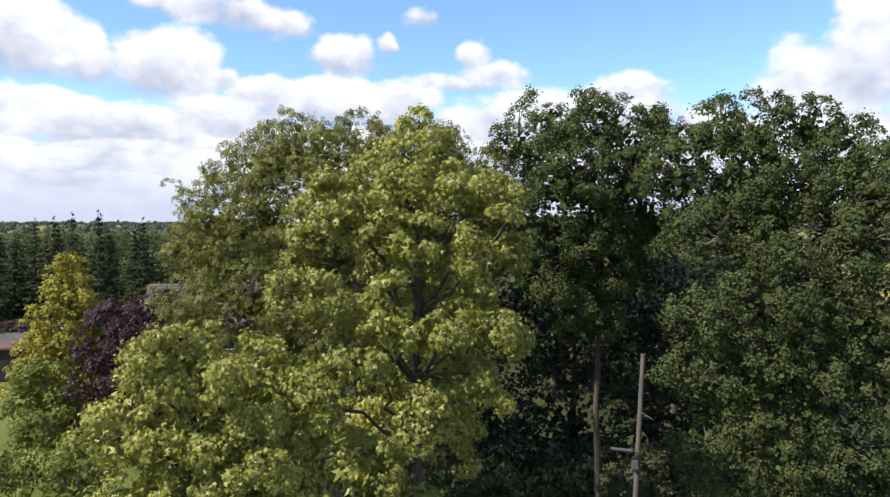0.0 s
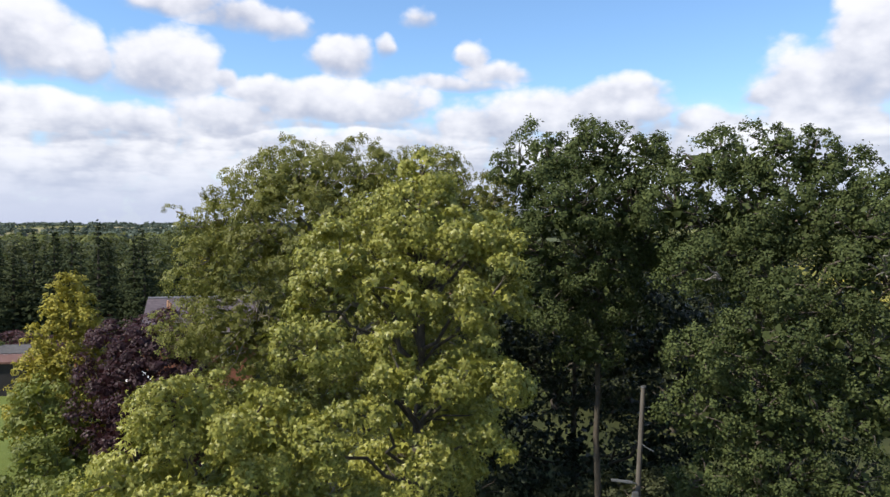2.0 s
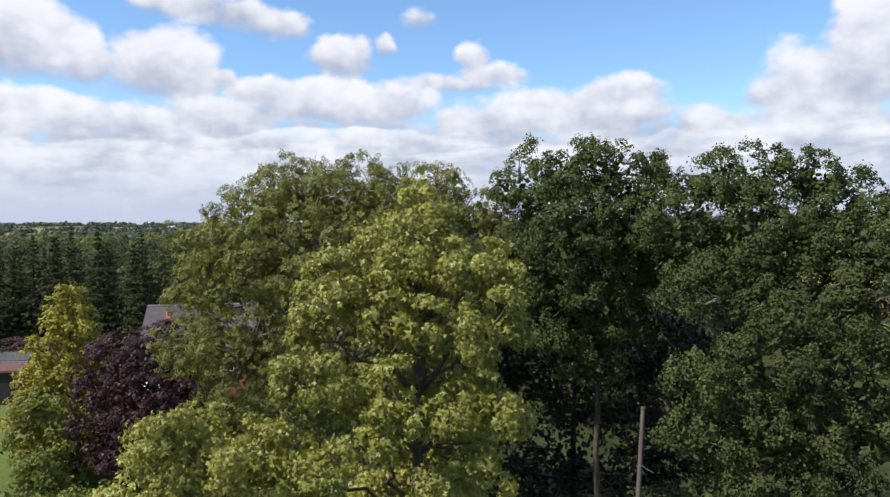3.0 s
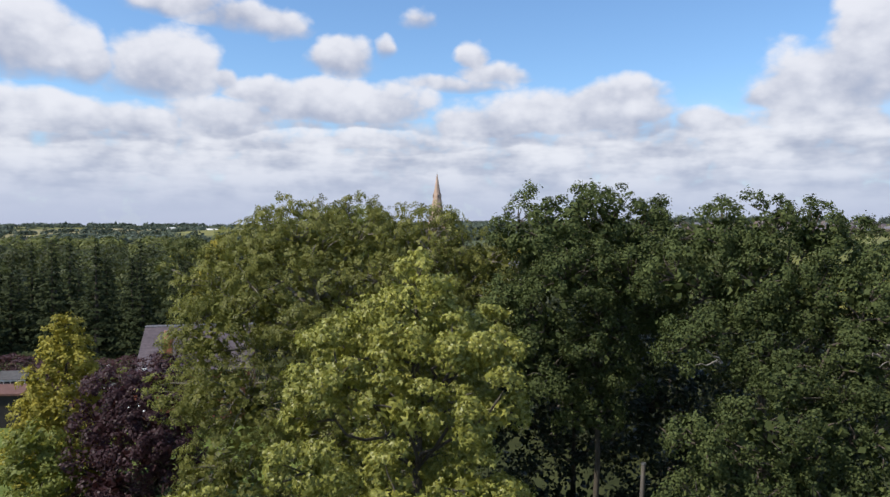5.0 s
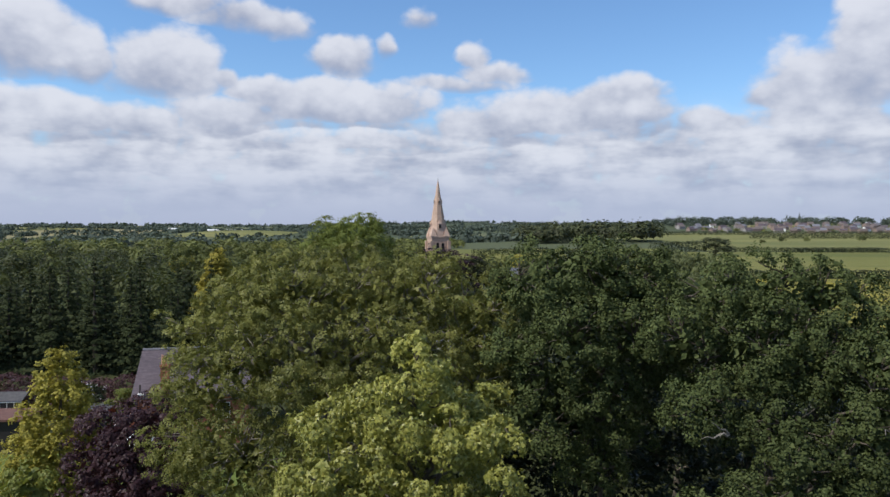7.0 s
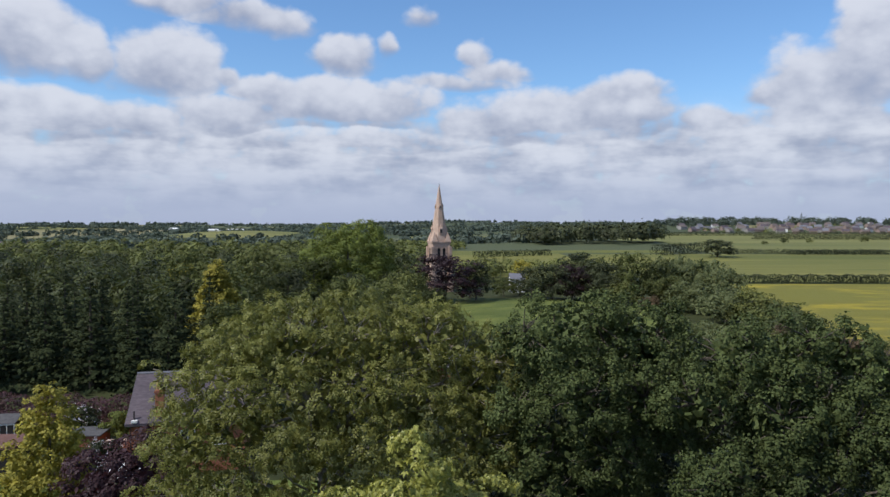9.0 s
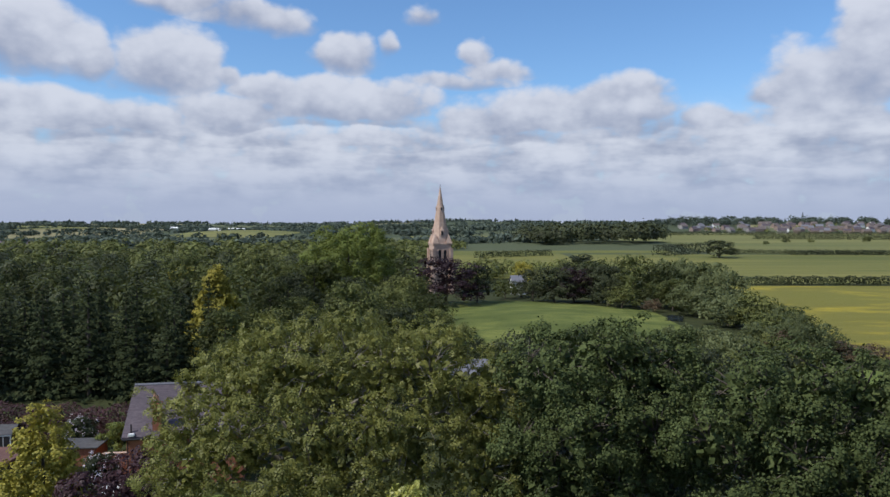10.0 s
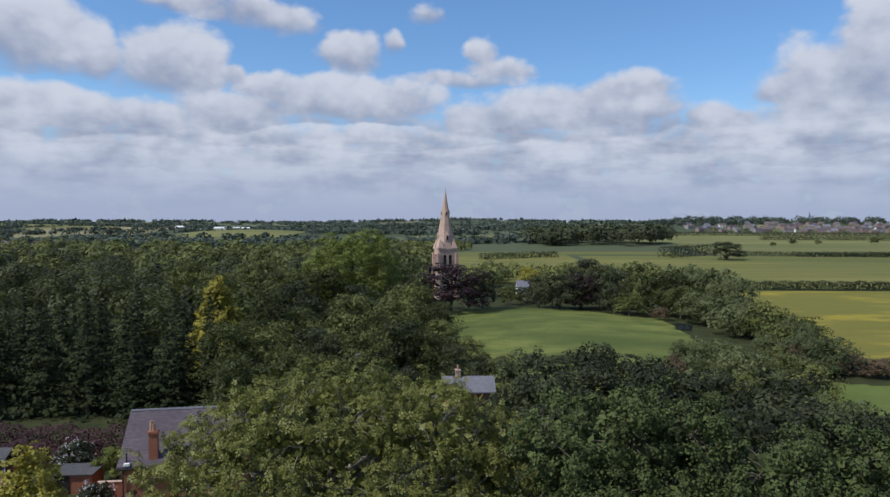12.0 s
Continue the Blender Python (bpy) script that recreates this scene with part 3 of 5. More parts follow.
big_tree("sycamore_tree", (-0.8, 18.6, 0), (-0.7, 18.8, 12.6), 0.30, SYC, _f, _c, LEAF_SYCAMORE, BARK,
         "tall sycamore with yellow-green lobed leaves in sunlit clumps", group="near trees")

SYC2 = [lobe(-7.2, 16.2, 9.9, 1.1), lobe(-5.9, 16.0, 10.4, 1.2), lobe(-4.6, 16.0, 10.0, 1.25), lobe(-7.5, 16.0, 8.6, 1.2), lobe(-5.9, 15.8, 8.8, 1.35),
        lobe(-4.3, 15.9, 8.5, 1.35), lobe(-6.9, 15.8, 7.2, 1.3), lobe(-5.2, 15.7, 7.1, 1.35), lobe(-3.7, 15.9, 7.0, 1.25), lobe(-5.7, 17.3, 7.5, 2.0, 1.7, 2.6),
        lobe(-6.0, 16.6, 5.0, 1.9, 1.5, 1.9), lobe(-4.0, 16.2, 5.4, 1.4), lobe(-7.6, 16.2, 5.8, 1.3), lobe(-3.2, 16.6, 8.0, 1.3)]
_f, _c = crown(SYC2, 1.5, 0.40, 165, 0.112, LOBED, 0.5, core=2.2, core_size=0.24, flat=0.85, up=0.2, loose=0.5, hug=0.74, ragged=0.32)
big_tree("sycamore_tree", (-5.6, 17.4, 0), (-5.6, 17.2, 9.0), 0.2, SYC2, _f, _c, LEAF_SYCAMORE, BARK,
         "lower spreading sycamore with pale yellow-green leaves", group="near trees")

ASH = [lobe(-5.2, 33.0, 13.0, 6.4, 6.0, 5.0), lobe(-9.4, 31.6, 13.4, 2.5, 2.8, 2.6), lobe(-1.6, 31.5, 13.2, 3.4, 3.4, 3.4), lobe(-7.9, 32.3, 16.3, 2.2, 2.2, 2.1),
       lobe(-5.4, 31.5, 16.2, 2.4, 2.4, 2.2), lobe(-2.4, 32.5, 16.2, 2.3, 2.3, 2.2), lobe(0.8, 33.0, 15.6, 2.0), lobe(-5.0, 29.4, 13.0, 3.2, 2.8, 2.8),
       lobe(-10.6, 31.4, 10.0, 2.4, 2.6, 2.6), lobe(-8.0, 29.0, 10.2, 3.0, 2.6, 2.8), lobe(-4.0, 28.6, 9.6, 3.2, 2.6, 3.0), lobe(-0.6, 29.4, 10.0, 2.8),
       lobe(-9.5, 31.0, 6.6, 2.5, 2.6, 2.8), lobe(-7.0, 29.4, 5.8, 2.9, 2.5, 3.0), lobe(-5.5, 32.5, 7.5, 5.8, 4.6, 5.0), lobe(-4.6, 36.0, 14.0, 4.6, 2.8, 4.4),
       lobe(-7.6, 29.8, 14.2, 1.9), lobe(-2.6, 29.6, 15.0, 1.8), lobe(1.4, 31.0, 12.6, 2.2), lobe(-6.2, 34.5, 16.8, 1.9), lobe(-1.0, 35.0, 16.6, 1.9), lobe(1.5, 33.4, 14.4, 2.0), lobe(2.2, 34.2, 12.8, 2.0),
       lobe(-9.0, 32.2, 15.5, 2.1), lobe(-3.9, 32.0, 16.6, 2.2), lobe(-0.7, 32.4, 16.4, 2.1), lobe(-6.6, 31.8, 16.7, 2.2), lobe(-10.8, 31.6, 12.2, 2.0), lobe(2.0, 32.0, 15.6, 1.6)]
_f, _c = crown(ASH, 1.9, 0.42, 16, 0.29, PINNATE, 0.3, core=0.9, core_size=0.4, up=0.1, flat=0.8, loose=0.5, hug=0.78, ragged=0.45)
_t = [lobe(-12.4, 32.2, 15.4, 0.55, 0.6, 0.4), lobe(-11.6, 32.2, 14.7, 0.8, 0.8, 0.6), lobe(-10.9, 32.2, 15.4, 0.6), lobe(-12.0, 32.2, 13.6, 0.7)]
_f2, _c2 = crown(_t, 2.6, 0.3, 14, 0.28, PINNATE, 0.3, core=0)
big_tree("ash_tree", (-5.4, 33.0, 0), (-5.4, 33.0, 13.0), 0.42, ASH + _t, join([_f, _f2]), np.concatenate([_c, _c2]), LEAF_ASH, BARK_PALE,
         "broad domed ash with olive-green feathery leaves", group="near trees", twig_every=3)

# lobes at x 3.2, z 11.8 and x 2.8, z 14.4 added to shade the trunk
OAK1 = [lobe(4.4, 29.0, 17.3, 1.9), lobe(7.0, 29.3, 17.5, 1.8), lobe(3.0, 29.4, 16.8, 1.1), lobe(5.0, 27.8, 15.2, 1.9), lobe(7.4, 28.0, 15.2, 1.8), lobe(2.3, 29.4, 17.4, 0.55),
        lobe(4.2, 29.0, 13.4, 1.8), lobe(6.2, 28.4, 13.0, 1.7), lobe(8.2, 30.0, 16.6, 1.9), lobe(5.6, 31.0, 15.2, 3.2, 2.8, 2.8), lobe(5.7, 28.6, 18.2, 1.1), lobe(8.5, 29.2, 17.8, 0.9), lobe(5.4, 30.0, 11.4, 2.4, 1.6, 1.6), lobe(8.6, 30.0, 13.6, 1.9), lobe(4.4, 28.8, 11.2, 1.4), lobe(7.4, 28.9, 11.4, 1.3), lobe(3.2, 29.5, 11.8, 1.7), lobe(2.8, 29.5, 14.4, 1.3), lobe(6.0, 29.4, 9.6, 1.5)]
_f, _c = crown(OAK1, 2.3, 0.32, 92, 0.12, OVAL, 0.0, core=2.0, core_size=0.32, flat=1.1, up=0.05, loose=0.4, hug=0.80, ragged=0.45)
big_tree("oak_tree", (6.7, 30.5, 0), (6.6, 30.2, 15.0), 0.17, OAK1, _f, _c, LEAF_OAK, BARK,
         "tall oak with dark green clumped foliage", group="near trees")
OAK2 = [lobe(9.8, 26.6, 16.9, 1.6), lobe(11.8, 26.6, 16.9, 1.6), lobe(13.6, 26.2, 17.0, 1.5), lobe(8.7, 26.4, 15.4, 1.4), lobe(11.0, 25.2, 15.0, 1.7), lobe(12.4, 26.0, 17.7, 0.8),
        lobe(13.2, 25.0, 14.6, 1.8), lobe(9.2, 25.0, 13.2, 1.6), lobe(11.4, 24.4, 12.6, 1.8), lobe(15.6, 26.6, 15.9, 1.7), lobe(12.0, 28.4, 14.5, 3.2, 2.2, 2.8),
        lobe(17.2, 26.4, 14.8, 2.2), lobe(15.6, 25.0, 13.8, 1.9), lobe(10.3, 26.0, 17.5, 0.8), lobe(14.6, 26.0, 17.0, 0.9)]
_f, _c = crown(OAK2, 2.3, 0.32, 92, 0.12, OVAL, 0.0, core=2.0, core_size=0.32, flat=1.1, up=0.05, loose=0.4, hug=0.80, ragged=0.45)
big_tree("oak_tree", (12.2, 27.2, 0), (12.2, 27.0, 15.0), 0.26, OAK2, _f, _c, LEAF_OAK, BARK,
         "spreading oak with dark green foliage and small gaps of sky", group="near trees")
OAK3 = [lobe(14.2, 23.6, 14.8, 1.5), lobe(13.4, 22.8, 12.8, 1.6), lobe(15.6, 23.2, 12.6, 1.7), lobe(8.1, 21.9, 10.7, 1.25), lobe(9.8, 21.8, 11.1, 1.4),
        lobe(11.6, 21.8, 11.0, 1.4), lobe(13.3, 21.8, 10.7, 1.5), lobe(7.9, 21.8, 8.7, 1.25), lobe(9.6, 21.5, 8.8, 1.4), lobe(11.6, 21.5, 8.7, 1.4),
        lobe(13.4, 21.6, 8.8, 1.5), lobe(8.3, 21.8, 6.6, 1.3), lobe(10.4, 21.4, 6.6, 1.5), lobe(12.5, 21.5, 6.6, 1.5), lobe(11.6, 23.4, 8.8, 3.2, 1.7, 3.8), lobe(15.6, 22.6, 8.8, 2.0, 1.8, 3.0),
        lobe(10.6, 21.9, 12.4, 1.0), lobe(8.9, 22.0, 9.8, 1.0), lobe(11.4, 21.8, 5.4, 1.4), lobe(13.8, 21.9, 5.6, 1.5), lobe(16.2, 22.6, 5.4, 1.7), lobe(9.5, 21.9, 7.5, 1.1), lobe(9.3, 21.9, 5.4, 1.3)]
_f, _c = crown(OAK3, 2.3, 0.31, 88, 0.112, OVAL, 0.0, core=2.0, core_size=0.3, flat=1.1, up=0.05, loose=0.4, hug=0.80, ragged=0.45)
_oak = big_tree("oak_tree", (11.8, 24.0, 0), (11.8, 23.8, 10.5), 0.22, OAK3, _f, _c, LEAF_OAK, BARK,
         "low-branched oak with deep green leaves down to the ground", group="near trees")


def dead_limb(parent, foot, tips):
    """Bare grey branches that stand clear of the leaves."""
    off = np.array(parent.location)
    bits = [tube(bend(np.array(foot) - off, np.array(t) - off, 5, 0.05, 0.05), [.045, .035, .028, .02, .01], 5) for t in tips]
    part("dead_limb", join(bits), BARK_PALE, parent, "bare grey dead branches")


dead_limb(_oak, (13.9, 22.0, 13.2), [(13.0, 21.0, 13.9), (12.7, 20.9, 13.5), (12.9, 20.9, 13.2), (13.3, 20.8, 14.1), (13.5, 20.8, 13.0), (13.9, 20.8, 13.6)])
dead_limb(_oak, (8.9, 22.6, 13.0), [(8.2, 22.2, 13.5), (8.4, 22.0, 13.1), (7.9, 22.2, 13.0)])


# understorey added below the oaks; near-black leaves stand in for its deep shade
SHADE_FILL = [lobe(3.0, 34.0, 8.5, 2.8, 2.0, 4.0), lobe(6.5, 35.0, 9.0, 3.2, 2.0, 4.2), lobe(10.0, 34.5, 8.5, 3.0, 2.0, 4.4), lobe(2.2, 34.0, 3.6, 2.8, 2.0, 3.2),
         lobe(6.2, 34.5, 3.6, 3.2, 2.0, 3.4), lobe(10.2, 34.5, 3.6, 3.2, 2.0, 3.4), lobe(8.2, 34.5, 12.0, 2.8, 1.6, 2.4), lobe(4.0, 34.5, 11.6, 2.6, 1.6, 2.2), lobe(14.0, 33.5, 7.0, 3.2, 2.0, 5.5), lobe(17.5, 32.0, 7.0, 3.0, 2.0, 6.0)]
_f, _c = crown(SHADE_FILL, 1.2, 0.6, 36, 0.24, OVAL, 0.3, low=-0.9, core=0.9, core_size=0.4)
big_tree("holly_tree", (6.5, 35.0, 0), (6.5, 35.0, 9.0), 0.2, SHADE_FILL, _f, _c, LEAF_SHADE, BARK,
         "near-black thicket added in place of the deep shade below the oaks", group="near trees", twig_every=8)


# dark bushes added over lit ground, where the gap is black with shade
for _x, _y, _w, _h in ((1.4, 30.4, 2.4, 4.0), (4.6, 31.4, 2.3, 3.4), (7.6, 31.0, 2.2, 3.8), (10.6, 31.6, 2.5, 3.6), (14.0, 30.6, 2.6, 4.0), (17.4, 29.6, 2.4, 3.8)):
    _b = [lobe(_x + rng.uniform(-1, 1) * _w * .5, _y + rng.uniform(-.6, .6), _h * (0.14 + 0.17 * _k), _w * rng.uniform(.55, .8), 1.1, _h * .24) for _k in range(5)]
    _f, _c = crown(_b, 1.6, 0.42, 44, 0.17, OVAL, 0.4, low=-0.8, core=0.8, core_size=0.4)
    big_tree("bramble_bush", (_x, _y, 0), (_x, _y, _h * .5), 0.05, _b, _f, _c, LEAF_DARK, BARK,
             "dark bush added to fill the shaded gap under the oaks", "shrub", "brambles under the oaks", twig_every=5)


# ---- street lamp pole ----
def pole_with_lamp():
    root = thing("lamp_pole", (6.7, 24.9, 0), 0, "grey weathered timber pole carrying a small street lamp", "pole")
    part("pole", tube([(0, 0, -0.2), (0.14, 0.04, 3.0), (0.28, 0.08, 6.0), (0.42, 0.12, 8.9)], [0.115, 0.105, 0.095, 0.08], 12), POLE_WOOD, root)
    part("bracket", tube([(0.24, 0.05, 5.25), (0.12, -0.1, 5.45), (-0.02, -0.14, 5.52)], [0.025, 0.025, 0.025], 8), GREY_METAL, root)
    bm = bmesh.new()
    bmesh.ops.create_cube(bm, size=1, matrix=Matrix.Translation((-0.4, -0.14, 5.56)) @ Matrix.Rotation(0.12, 4, "Y") @ Matrix.Diagonal((0.78, 0.18, 0.075, 1)))
    bmesh.ops.bevel(bm, geom=bm.edges[:], offset=0.03, segments=2, affect="EDGES")
    part("lantern", bm, GREY_METAL, root, "grey street lantern head")
    bm = bmesh.new()
    bmesh.ops.create_cube(bm, size=1, matrix=Matrix.Translation((0.1, -0.08, 5.0)) @ Matrix.Diagonal((0.22, 0.16, 0.32, 1)))
    bmesh.ops.bevel(bm, geom=bm.edges[:], offset=0.02, segments=2, affect="EDGES")
    part("control_box", bm, GREY_METAL, root, "grey metal control box")
    part("cable_bracket", tube([(.30, .06, 6.9), (.5, -.05, 6.75), (.75, -.1, 6.62)], [.018, .018, .018], 6), GREY_METAL, root, "small grey cable bracket")
    part("pole_cap", tube([(.42, .12, 8.88), (.422, .12, 8.95)], [.092, .092], 12), GREY_METAL, root, "metal pole cap")
    for k in range(5):
        z = 7.2 + k * .32
        part("step_iron", tube([(.1 + .0467 * z, .03 + .0133 * z, z), (.0467 * z + (.28 if k % 2 else -.1), .0133 * z, z)], [.011, .011], 5), GREY_METAL, root)


pole_with_lamp()


# ---- mid-distance trees ----
def prototype(name, h, w, leaf_mat, label, n_lobes=14, per_area=0.42, count=27, size=0.345, low=0.16, clump=0.95, outline=OVAL):
    """A middling broadleaf tree standing at the origin, out of which others are copied."""
    lobes = [(0, 0, h * 0.50, w * 0.34, w * 0.34, h * 0.40)]
    for i in range(n_lobes):
        t = low + (0.86 - low) * (i + 0.5) / n_lobes
        a = i * 2.4 + rng.uniform(-0.5, 0.5)
        r = w * 0.33 * math.sin(math.pi * min(0.95, t * 0.72 + 0.24)) ** 0.7
        q = w * rng.uniform(0.17, 0.25)
        lobes.append((r * math.cos(a), r * math.sin(a), h * t, q, q, min(q, 0.25 * h)))
    lobes.append((rng.uniform(-.08, .08) * w, rng.uniform(-.08, .08) * w, h * 0.84, w * 0.2, w * 0.2, h * 0.16))
    f, c = crown(lobes, per_area, clump, count, size, outline, 0.35 if outline is OVAL else 0.9, core=0.22, core_size=0.65, up=0.1, loose=0.3, hug=0.80, ragged=0.35)
    root = thing(name, (0, 0, 0), 0, label, "tree", "mid-distance trees")
    SIZES[root.name] = (h, w)
    part("trunk", tube(bend((0, 0, -0.4), (0, 0, h * 0.7), 6, 0, 0.015), np.linspace(0.024 * h, 0.008 * h, 6), 8), BARK, root)
    for l in lobes[3:7]:
        part("limb", tube(bend((0, 0, h * 0.22), l[:3], 5, 0.06, 0.03), np.linspace(0.011 * h, 0.03, 5), 5), BARK, root)
    part("crown", f, leaf_mat, root, "", "stuff")
    return root


def recolour(ob, name, mat, label):
    """The same kind of tree with other leaves."""
    c = copy_thing(ob, Matrix())
    c.name = name
    SIZES[c.name] = SIZES[ob.name]
    tagged(c, label)
    for k in c.children:
        if k.name.startswith("crown"):
            k.data = k.data.copy()
            k.data.materials[0] = mat
    return c


def spruce(name, h, w, mat, label, tiers=22, per=7):
    """Tiers of drooping boughs with sprays to both sides, uneven from bough to bough."""
    root = thing(name, (0, 0, 0), 0, label, "conifer", "conifer wood")
    SIZES[root.name] = (h, w)
    part("trunk", tube([(0, 0, -0.4), (0, 0, h * 0.5), (0, 0, h * 0.96)], [0.02 * h, 0.012 * h, 0.015], 8), BARK, root)
    cs, ns, ss = [], [], []
    for t in range(tiers):
        k = (t + rng.uniform(-.3, .3)) / tiers
        z0 = h * (0.06 + 0.90 * max(k, 0) ** 0.95)
        reach = w * 0.5 * (1 - max(k, 0)) ** 1.0 + 0.16
        n = max(4, int(per * (0.4 + 0.7 * (1 - k))))
        for i in range(n):
            a = 2 * math.pi * (i + rng.uniform(-.45, .45)) / n + t * 0.9
            ln = reach * rng.uniform(0.55, 1.2)
            droop = rng.uniform(0.05, 0.32)
            for q in np.linspace(0.34, 1.0, 4):
                for sd in (-1, 0, 1):
                    w_ = a + sd * 0.24 * (1.25 - q * 0.6) + rng.uniform(-.07, .07)
                    d = np.array([math.cos(w_), math.sin(w_), 0])
                    cs.append(d * ln * q * (0.95 if sd else 1.08) + np.array([0, 0, z0 - droop * ln * q + 0.16 * ln * q ** 3 + rng.uniform(-.12, .12)]))
                    ns.append(np.array([d[0] * 0.5, d[1] * 0.5, 1.0]) + 0.28 * rng.normal(size=3))
                    ss.append((0.17 + 0.30 * (1 - k) ** 0.7) * w / 6 * rng.uniform(0.7, 1.3))
    tip = rng.uniform(0.9, 1.0, 14)
    cs += [np.array([rng.normal() * .10, rng.normal() * .10, h * q]) for q in tip]
    ns += [np.array([rng.normal(), rng.normal(), 0.4]) for q in tip]
    ss += [0.30] * len(tip)
    part("crown", leaves(np.array(cs), np.array(ns), np.array(ss), SPRAY, 0.25), mat, root, "", "stuff")
    return root


SIZES = {}


PLANTED = set()


def plant(kinds, spots):
    """Stands each spot (x, y, height, width) with the kind whose build suits it best; the first of a kind is the kind itself."""
    for x, y, h, w in spots:
        proto = min(kinds, key=lambda p: abs(math.log(SIZES[p.name][0] / SIZES[p.name][1] * w / h)))
        ph, pw = SIZES[proto.name]
        m = pose(x, y, float(height(x, y)) - 0.05, 0, 0, rng.uniform(0, 360)) @ Matrix.Diagonal((1.1 * w / pw, 1.1 * w / pw, 1.04 * h / ph, 1))
        if proto.name not in PLANTED:
            PLANTED.add(proto.name)
            proto.matrix_basis = m
        else:
            copy_thing(proto, m @ Matrix.Diagonal([1 / k for k in proto.scale] + [1]))


WOOD_A = prototype("broadleaf_tree", 12.5, 8.6, LEAF_WOOD, "tall green broadleaf tree with a lumpy crown", 15)
WOOD_B = prototype("broadleaf_tree", 11, 10, LEAF_WOOD, "rounded green broadleaf tree in the wooded valley", 14)
WOOD_C = prototype("broadleaf_shrub", 6.2, 9, LEAF_WOOD, "low spreading green shrub", 11, low=0.25)
DARK_A = recolour(WOOD_A, "dark_broadleaf_tree", LEAF_DARK, "tall dark green dense broadleaf tree")
DARK_B = recolour(WOOD_B, "dark_broadleaf_tree", LEAF_DARK, "dark green dense broadleaf tree")
COPPER_A = recolour(WOOD_B, "copper_beech", LEAF_BEECH, "copper beech with blackish purple leaves")
LIME_A = prototype("lime_tree", 23, 22, LEAF_LIME, "huge domed lime tree, bright green on its sunny side", 30, 0.34, 52, 0.42, 0.12, 1.2)
WILLOW_A = prototype("willow_tree", 11, 10, LEAF_WILLOW, "grey-green willow by the stream", 13, 0.42, 36, 0.45, outline=FROND)
WILLOW_B = prototype("willow_tree", 6.2, 9, LEAF_WILLOW, "low grey-green willow by the stream", 11, 0.42, 34, 0.42, low=0.25, outline=FROND)
BROWN_A = recolour(WOOD_C, "hawthorn_bush", LEAF_BROWN, "brownish overgrown hawthorn bush")
GOLD_A = recolour(WOOD_B, "golden_tree", LEAF_GOLD, "small golden-leaved tree among green ones")
WOODS, DARKS = (WOOD_A, WOOD_B, WOOD_C), (DARK_A, DARK_B)

wood = [(-14.7, 116, 13.8, 11.6), (-30.6, 125, 13.7, 8.7), (-25.3, 104, 11.2, 8.8), (-9.6, 130, 11.8, 10.1), (-4.6, 108, 9.5, 7.5),
        (-22.8, 82, 10.4, 7.4), (-37.9, 175, 14.0, 13.7), (-51.0, 190, 15.7, 13.5), (-30.5, 165, 14.7, 14.2), (-15.7, 190, 14.7, 13.5),
        (-8.8, 150, 12.1, 10.5), (-30.5, 100, 11.7, 8.4), (-55.6, 170, 14.2, 10.7), (-66.1, 180, 15.7, 12.7), (51.4, 195, 14.7, 12.3),
        (59.1, 195, 11.7, 13.8), (-1.3, 112, 8.0, 5.2), (3.0, 112, 7.6, 5.2), (47.2, 190, 6.0, 10.5), (67.2, 155, 7.8, 10.9),
        (71.9, 152, 5.6, 11.9), (58.2, 128, 5.0, 10.9), (58.0, 118, 3.6, 7.3), (48.3, 230, 11.0, 16.4), (17.9, 215, 5.8, 8.5),
        (42.4, 105, 6.5, 9.7), (30.6, 92, 6.7, 7.7), (42.6, 82, 5.7, 7.4), (36.6, 80, 6.8, 7.8), (28.1, 74, 7.6, 7.8), (40.3, 72, 7.1, 6.5),
        (21.5, 74, 8.2, 6.1), (-17.9, 118, 9.3, 7.3)]
plant(WOODS, [w for w in wood if not (w[0] > 25 and w[1] < 135)])
plant((WILLOW_A, WILLOW_B), [w for w in wood if w[0] > 25 and w[1] < 135])
plant(DARKS, [(8.8, 202, 11.6, 9.9), (25.4, 207, 9.7, 9.8), (49.0, 209, 11.0, 12.0), (23.6, 222, 4.9, 9.5), (46.6, 250, 12.8, 13.9), (186.2, 480, 12.4, 23.1),
               (-7.9, 108, 10.7, 7.5), (-18.9, 104, 10.0, 8.8), (3.9, 100, 7.2, 4.6), (-10.9, 92, 8.6, 6.3), (44.6, 195, 8.5, 9.2),
               (-5.4, 88, 8.0, 4.7), (0.4, 105, 7.9, 4.8)])
plant((WOOD_C,), [(338, 700, 5.0, 8.0), (366, 706, 4.4, 7.0), (428, 716, 6.0, 9.0), (250, 640, 4.0, 7.0), (300, 660, 3.6, 6.0)])
plant((COPPER_A,), [(0.2, 198, 13.6, 21.0), (36.8, 204, 10.4, 12.0)])
plant(DARKS, [(31.0, 203, 10.6, 12.0), (42.6, 206, 11.4, 13.0)])
plant((LIME_A,), [(-24.0, 176, 21.2, 21.6)])
plant((GOLD_A,), [(26.5, 243, 10.5, 8.0), (-76.0, 205, 11.5, 9.0)])
plant((WILLOW_A, WILLOW_B), [(71.9, 205, 12.6, 17.8), (69.6, 215, 12.0, 15.3), (74.0, 190, 10.6, 15.0), (62.5, 175, 7.6, 15.1), (63.3, 160, 6.6, 13.8),
                 (22.3, 108, 7.5, 5.0), (42.5, 118, 6.0, 10.0), (35.2, 110, 7.3, 6.8), (40.4, 92, 6.8, 7.7)])
